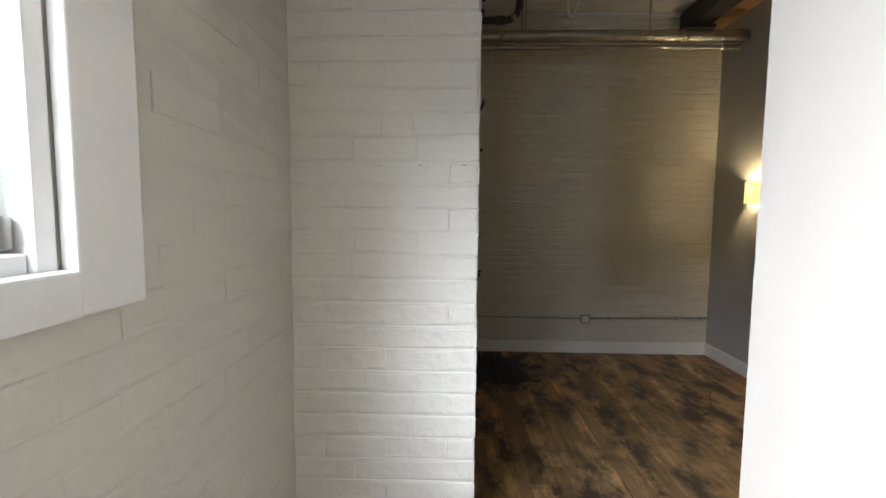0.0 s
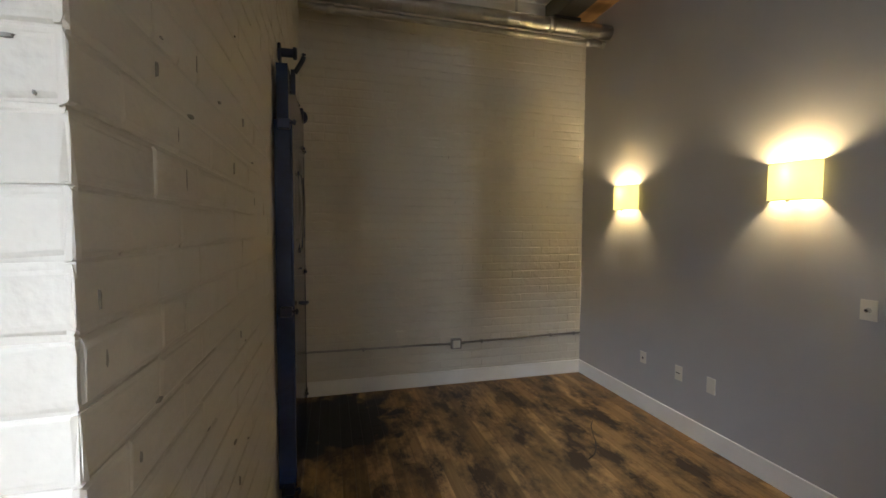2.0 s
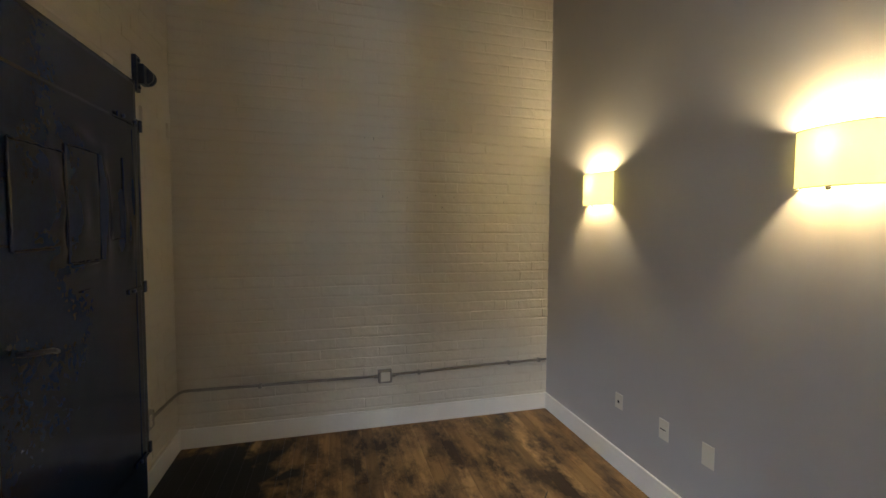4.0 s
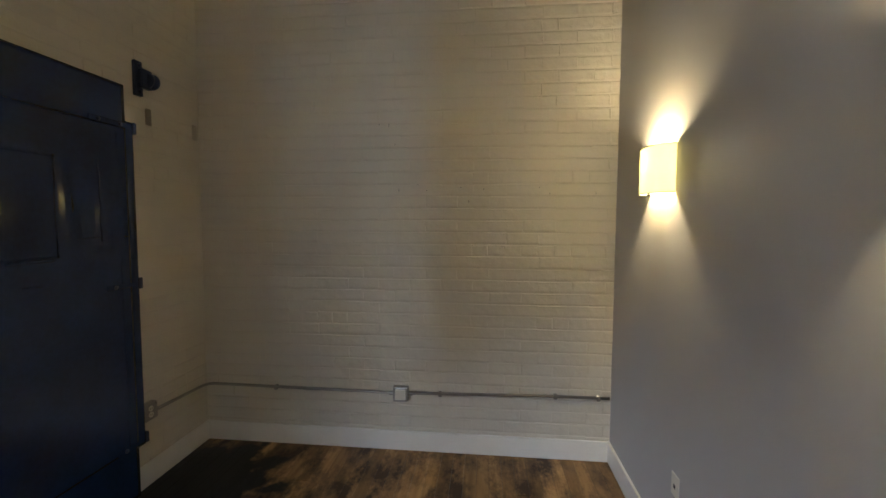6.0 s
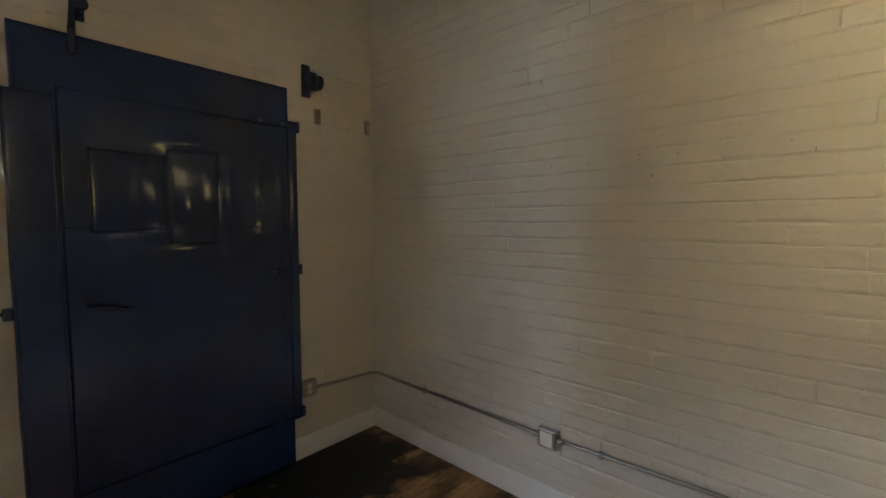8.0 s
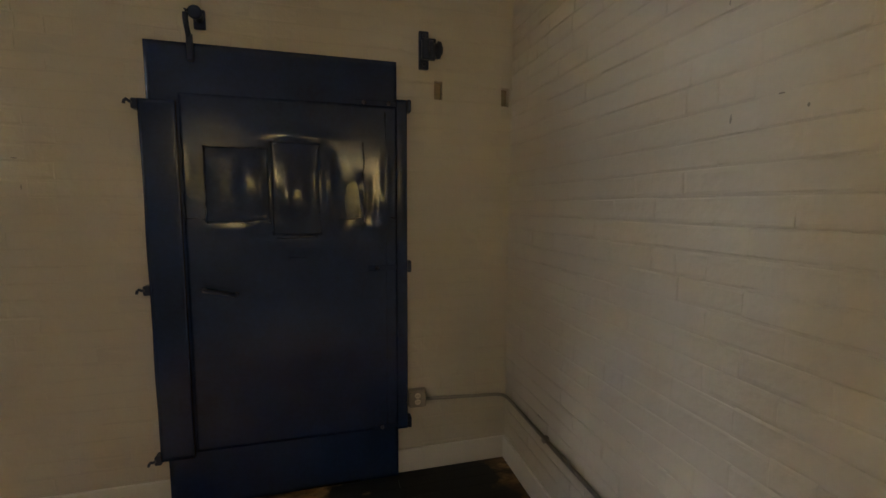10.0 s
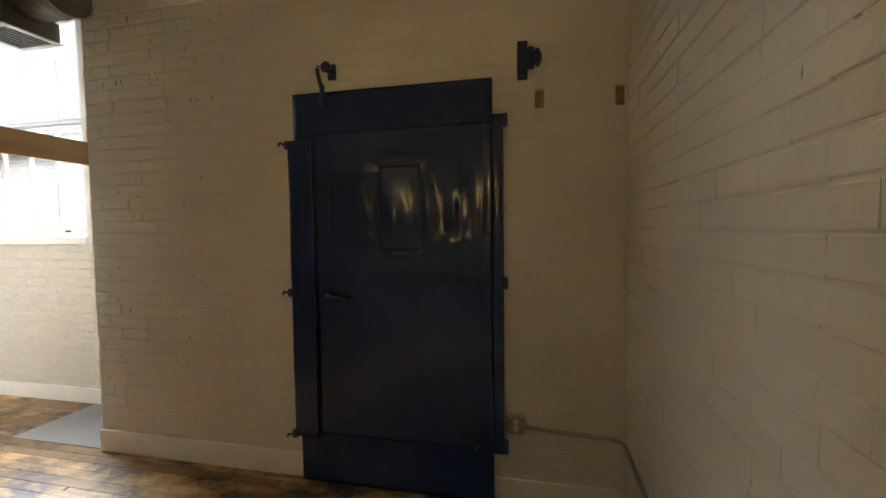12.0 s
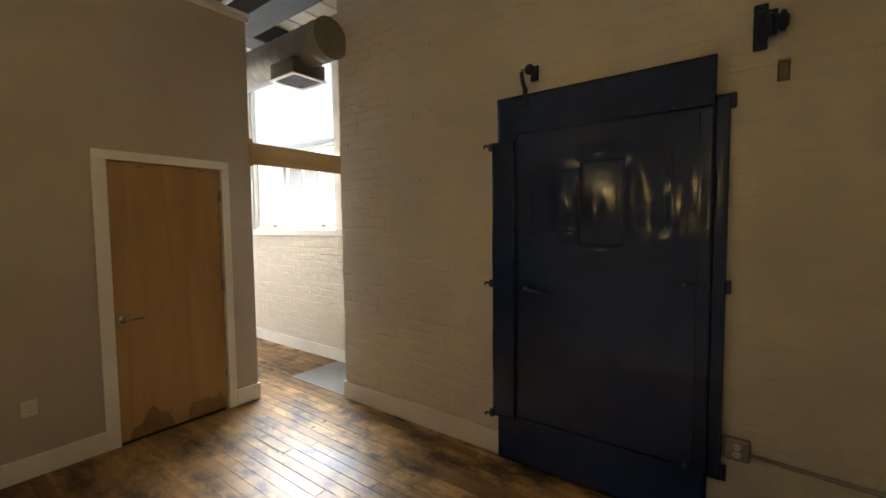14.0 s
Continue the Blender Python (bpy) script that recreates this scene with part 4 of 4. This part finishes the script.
part_at("boot", bm, M_BOOT, df, "dark sheet-metal boot")
bm = B()
for x0, y0, x1, y1 in ((DXC - 0.175, DY0 - 0.015, DXC - 0.135, DY1 + 0.015), (DXC + 0.135, DY0 - 0.015, DXC + 0.175, DY1 + 0.015), (DXC - 0.1349, DY0 - 0.015, DXC + 0.1349, DY0 + 0.025), (DXC - 0.1349, DY1 - 0.025, DXC + 0.1349, DY1 + 0.015)):
    box(bm, x0, y0, zt - 0.140, x1, y1, zt - 0.1305, 0.002)
part_at("frame", bm, M_TRIM, df, "white flange frame")
for i in range(7):
    y = DY0 + 0.045 + i * 0.042
    part_at("vane", box(B(), DXC - 0.134, y, zt - 0.134, DXC + 0.134, y + 0.022, zt - 0.131), M_BOOT, df)

# white pipe under the ceiling of the passage and a cross beam
v = thing("ceiling_pipe", (0.3, -4.5, 3.7), "white sprinkler pipe under the passage ceiling", "pipe")
part_at("pipe", rod(B(), (0.42, -7.5, 3.66), (0.42, -3.35, 3.66), 0.021, 16), M_WHITE_PIPE, v)
for y in (-3.75, -5.4):
    part_at("coupling", rod(B(), (0.42, y - 0.04, 3.66), (0.42, y + 0.04, 3.66), 0.028, 16), M_WHITE_PIPE, v)
    part_at("hanger", rod(B(), (0.42, y + 0.08, 3.675), (0.42, y + 0.08, TOP - 0.001), 0.005, 8), M_STEEL, v)
bo = thing("cross_beam", (0.0, -4.9, 3.72), "dark-painted steel beam crossing the passage", "beam")
part_at("beam", box(B(), XW + 0.001, -5.3, 3.62, 0.36, -5.0, TOP - 0.024, 0.005), M_BEAM, bo)
bo = thing("passage_beam", (0.05, -4.5, 3.6), "dark-painted beam along the passage ceiling", "beam")
part_at("beam", box(B(), -0.08, -4.999, 3.62, 0.22, YP + 0.1, TOP - 0.024, 0.005), M_BEAM, bo)

# ---------------- outdoors ----------------
structure("ground", box(B(), -900, -900, -3.4, 900, 900, -3.3), M_GROUND, "asphalt yard below the window", "ground")
structure("backdrop", box(B(), -75.0, -160.0, -3.29, -74.5, 130.0, 70.0), M_HAZE, "pale hazy sky beyond the yard", "backdrop")
nb = thing("neighbour_building", (-9.5, -14, -3.3), "grey weatherboarded building across the yard", "building")
part_at("wall", box(B(), -14.0, -40.0, -3.3, -9.5, -4.0, 4.35), M_OUTWALL, nb)
for i in range(38):
    z = -0.4 + i * 0.125
    part_at("weatherboard", box(B(), -9.499, -40.0, z, -9.475, -4.0, z + 0.112, 0.004), M_OUTWALL, nb)
part_at("eave", box(B(), -14.3, -40.3, 4.352, -9.0, -3.7, 4.80, 0.01), M_OUTROOF, nb)
part_at("roof", box(B(), -13.6, -39.6, 4.802, -9.7, -4.4, 4.95, 0.01), M_OUTROOF, nb)

# bare mortar at the back of the pockets, its brown darkened to add their shade
for py, pz, hw, hh in POCKETS:
    part("shaded_bare_mortar", box(B(), -0.0445, py - hw + 0.001, pz - hh + 0.001, -0.030, py + hw - 0.001, pz + hh - 0.001, 0.006), M_BARE, wall_west, "bare brown mortar in a pocket of the brick, darkened for its shade")

# chipped paint and open joints in the brick
rng = random.Random(8)


def chip(parent, u, z, w, h, to_world):
    w, h = w * 0.7, h * 0.7
    bm = B()
    n = 9
    ring = []
    for i in range(n):
        a = 2 * math.pi * i / n
        k = rng.uniform(0.6, 1.15)
        ring.append((u + 0.5 * w * k * math.cos(a), z + 0.5 * h * k * math.sin(a)))
    lo = [bm.verts.new(to_world(p[0], 0.002, p[1])) for p in ring]
    hi = [bm.verts.new(to_world(u + (p[0] - u) * 0.85, 0.0072, z + (p[1] - z) * 0.85)) for p in ring]
    for i in range(n):
        bm.faces.new((lo[i], lo[(i + 1) % n], hi[(i + 1) % n], hi[i]))
    bm.faces.new(hi)
    bmesh.ops.recalc_face_normals(bm, faces=bm.faces[:])
    part("paint_chip", bm, M_CHIP, parent, "dark chip in the paint")


north_at = lambda u, d, z: Vector((u, -d, z))
pier_at = lambda u, d, z: Vector((u, YP - d, z))
for u, z, w, h in ((1.383, 2.26, 0.010, 0.045), (1.315, 2.265, 0.008, 0.03), (1.425, 2.13, 0.008, 0.03), (1.452, 1.822, 0.012, 0.05),
                   (1.928, 1.745, 0.010, 0.035), (2.46, 1.798, 0.008, 0.03), (2.755, 1.798, 0.010, 0.04), (1.874, 1.84, 0.03, 0.008),
                   (1.58, 1.859, 0.025, 0.008), (1.643, 1.819, 0.012, 0.02), (2.027, 1.828, 0.012, 0.02), (2.393, 1.837, 0.012, 0.02)):
    chip(wall_north, u, z, w, h, north_at)
for u, z, w, h in ((-0.327, 1.762, 0.020, 0.004), (-0.193, 1.766, 0.022, 0.008), (-0.168, 1.757, 0.016, 0.004), (-0.09, 1.760, 0.010, 0.005),
                   (-0.046, 1.766, 0.030, 0.008), (-0.023, 1.712, 0.004, 0.008), (-0.098, 1.286, 0.006, 0.004)):
    chip(wall_west, u, z, w, h, pier_at)
# open joints and pits, thickest towards the corner of the passage
west_at = lambda u, d, z: Vector((d, -u, z))
for i in range(64):
    u = 3.44 - 1.05 * rng.random() ** 1.7
    z = 0.081 * rng.randrange(3, 40) + 0.04 + rng.uniform(-0.006, 0.006)
    if i % 3:
        chip(wall_west, u, z, rng.uniform(0.007, 0.012), rng.uniform(0.030, 0.075), west_at)
    else:
        chip(wall_west, u, z - 0.03, rng.uniform(0.012, 0.05), rng.uniform(0.007, 0.014), west_at)

# ---------------- floor boards ----------------
floor = thing("floor", (1.0, -3.0, 0), "worn old maple strip floor with dark stains", "floor", kind="structure")
rng = random.Random(11)
plank_cache = {}


def plank_mesh(w, L):
    key = (round(w, 4), round(L, 2))
    if key not in plank_cache:
        bm = box(B(), -w / 2 + 0.0006, -L / 2 + 0.0008, -0.02, w / 2 - 0.0006, L / 2 - 0.0008, 0.0)
        top = [e for e in bm.edges if all(v.co.z > -0.001 for v in e.verts)]
        bmesh.ops.bevel(bm, geom=top, offset=0.0012, segments=1, affect='EDGES')
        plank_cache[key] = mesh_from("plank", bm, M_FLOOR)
    return plank_cache[key]


PW = 0.08
HATCH = (0.8, -3.41, 0.88, -3.10)
x = XW
while x < XE - 0.001:
    w = min(PW, XE - x)
    xm = x + w / 2
    if xm < 0.0:
        y0, y1 = SOUTH, YP
    elif xm < XB:
        y0, y1 = SOUTH, 0.0
    else:
        y0, y1 = YB, 0.0
    spans = [(y0, y1)] if xm < XB else [(y0, y1), (SOUTH, YC)]
    hatch_here = HATCH[0] - 0.001 <= x < HATCH[2] - 0.01
    for y, y1 in spans:
        while y < y1 - 0.01:
            L = round(rng.uniform(0.55, 2.3), 1)
            if y1 - (y + L) < 0.35:
                L = y1 - y
            if hatch_here and y < HATCH[1] < y + L - 0.01:
                L = HATCH[1] - y
            elif hatch_here and abs(y - HATCH[1]) < 0.01:
                L = HATCH[3] - HATCH[1]
            o = new("plank", plank_mesh(w, L))
            o.parent = floor
            o.location = (xm - 1.0, y + L / 2 + 3.0, rng.uniform(-0.0008, 0.0))
            y += L
    x += PW
# dark gaps round the short let-in board and two worn holes
for bx in ((0.884, -3.42, 0.893, -3.14), (0.806, -3.102, 0.893, -3.094), (0.40, -3.265, 0.432, -3.247), (0.515, -3.256, 0.545, -3.238), (0.957, -3.20, 0.963, -2.45)):
    part_at("gap", box(B(), bx[0], bx[1], -0.001, bx[2], bx[3], 0.0012), M_SUBFLOOR, floor, "dark open joint")

# a curved offcut of dark wire lying on the boards
w = thing("wire_offcut", (2.15, -1.38, 0), "thin dark curved wire lying on the floor boards", "wire")
part_at("wire", tube(B(), [(2.31, -1.09, 0.0032), (2.25, -1.16, 0.0032), (2.19, -1.27, 0.0032), (2.14, -1.38, 0.0032), (2.08, -1.47, 0.0032), (2.02, -1.535, 0.0032), (1.95, -1.575, 0.0032)], 0.0032, 8), M_SLOT, w)

# ---------------- painted bricks ----------------
COURSE, BL = 0.081, 0.218


def brick_geo(L, H, proud, rng):
    """A rounded painted brick face as three rings: in the wall, the shoulder, the face."""
    vs, fs = [], []
    end = rng.choice((0.0, 0.05, 0.15, 0.4, 0.8))
    for inset, d in ((0.0, -0.004), (0.0015, proud * 0.45), (0.006, proud * 0.85), (0.014, proud)):
        for sx, sz in ((-1, -1), (1, -1), (1, 1), (-1, 1)):
            j = 0.0020
            vs.append((sx * (L / 2 - inset * end) + rng.uniform(-j, j), d + (rng.uniform(-0.0011, 0.0011) if inset else 0), sz * (H / 2 - inset) + rng.uniform(-j, j)))
    for r in (0, 4, 8):
        for k in range(4):
            a, b2 = r + k, r + (k + 1) % 4
            fs.append((a, b2, b2 + 4, a + 4))
    fs.append((12, 13, 14, 15))
    return vs, fs


def brick_wall(parent, u0, u1, z0, z1, to_world, near, skip=None, depth=0.0046, seed=1, pockets=(), worn=lambda u: 0.0):
    """Bricks in running bond. to_world maps (along, out, up) to the room; near ranks the courses kept as single bricks."""
    rng = random.Random(seed)
    variants = {}
    cells = []
    row = 0
    z = z0
    while z < z1 - 0.02:
        header = row % 6 == 5
        L0 = BL / 2 if header else BL
        u = u0 - (L0 / 2 if row % 2 else 0) - (0.3 * BL if header else 0)
        while u < u1 - 0.01:
            a, b2 = max(u, u0), min(u + L0, u1)
            if b2 - a > 0.03 and not (skip and skip((a + b2) / 2, z + COURSE / 2)):
                runs = [(a, b2)]
                for py, pz, hw, hh in pockets:
                    if abs(z + COURSE / 2 - pz) < COURSE / 2 + hh:
                        runs = [q for p, e in runs for q in ((p, min(e, -py - hw)), (max(p, -py + hw), e)) if q[1] - q[0] > 0.02]
                cells += [(p, e, z + COURSE / 2) for p, e in runs]
            u += L0
        z += COURSE
        row += 1
    cells.sort(key=lambda c: near((c[0] + c[1]) / 2, c[2]))
    allv, allf = [], []
    for i, (a, b2, zc) in enumerate(cells):
        L, H = b2 - a - 0.0006, COURSE - 0.003
        if i < 290:
            extra = round(worn((a + b2) / 2), 3)
            key = (round(L, 2), rng.randrange(6), extra)
            if key not in variants:
                vs, fs = brick_geo(round(L, 2), H, depth + extra + rng.uniform(-0.0025, 0.0015), rng)
                me = bpy.data.meshes.new("brick")
                me.from_pydata([to_world(*v) - to_world(0, 0, 0) for v in vs], [], fs)
                me.materials.append(M_BRICK)
                me.update()
                variants[key] = me
            o = new("brick", variants[key])
            o.parent = parent
            o.location = to_world((a + b2) / 2 + rng.uniform(-0.001, 0.001), rng.uniform(-0.0012, 0.0008), zc + rng.uniform(-0.0022, 0.0022))
        else:
            vs, fs = brick_geo(L, H, depth + worn((a + b2) / 2) + rng.uniform(-0.0025, 0.0015), rng)
            n = len(allv)
            c = Vector(((a + b2) / 2, rng.uniform(-0.0012, 0.0008), zc + rng.uniform(-0.0022, 0.0022)))
            allv += [to_world(*(Vector(v) + c)) for v in vs]
            allf += [tuple(n + k for k in f) for f in fs]
    if allv:
        me = bpy.data.meshes.new("brickwork")
        me.from_pydata(allv, [], allf)
        me.materials.append(M_BRICK)
        me.update()
        o = new("brickwork", me)
        o.parent = parent
        tagged(o, kind="stuff")


brick_wall(wall_north, 0.0, XE, 0.0, TOP, lambda u, d, z: Vector((u, -d, z)), lambda u, z: abs(z - 1.45) + 0.15 * abs(u - 1.6), depth=0.0056, seed=2)
brick_wall(wall_west, -0.003, -YP + 0.004, 0.0, TOP, lambda u, d, z: Vector((d, -u, z)), lambda u, z: abs(z - 1.6) + 0.3 * (3.48 - u),
           skip=lambda u, z: 0.78 < u < 1.78 and 0.1 < z < 2.2, pockets=POCKETS, depth=0.0027, seed=3, worn=lambda u: 0.0034 * min(1, max(0, (u - 2.2) / 0.8)))
brick_wall(wall_west, XW, 0.004, 0.0, TOP, lambda u, d, z: Vector((u, YP - d, z)), lambda u, z: abs(z - 1.5), depth=0.0044, seed=4)
brick_wall(wall_window, -YP, -SOUTH, 0.0, TOP, lambda u, d, z: Vector((XW + d, -u, z)), lambda u, z: u + 0.3 * abs(z - 1.2),
           skip=lambda u, z: (-WIN_Y1 - 0.10 < u < -WIN_Y0 + 0.10 or -WIN_Y1 - BAY - 0.10 < u < -WIN_Y0 - BAY + 0.10) and WIN_Z0 - 0.04 < z < WIN_Z1 + 0.10, depth=0.0017, seed=5)
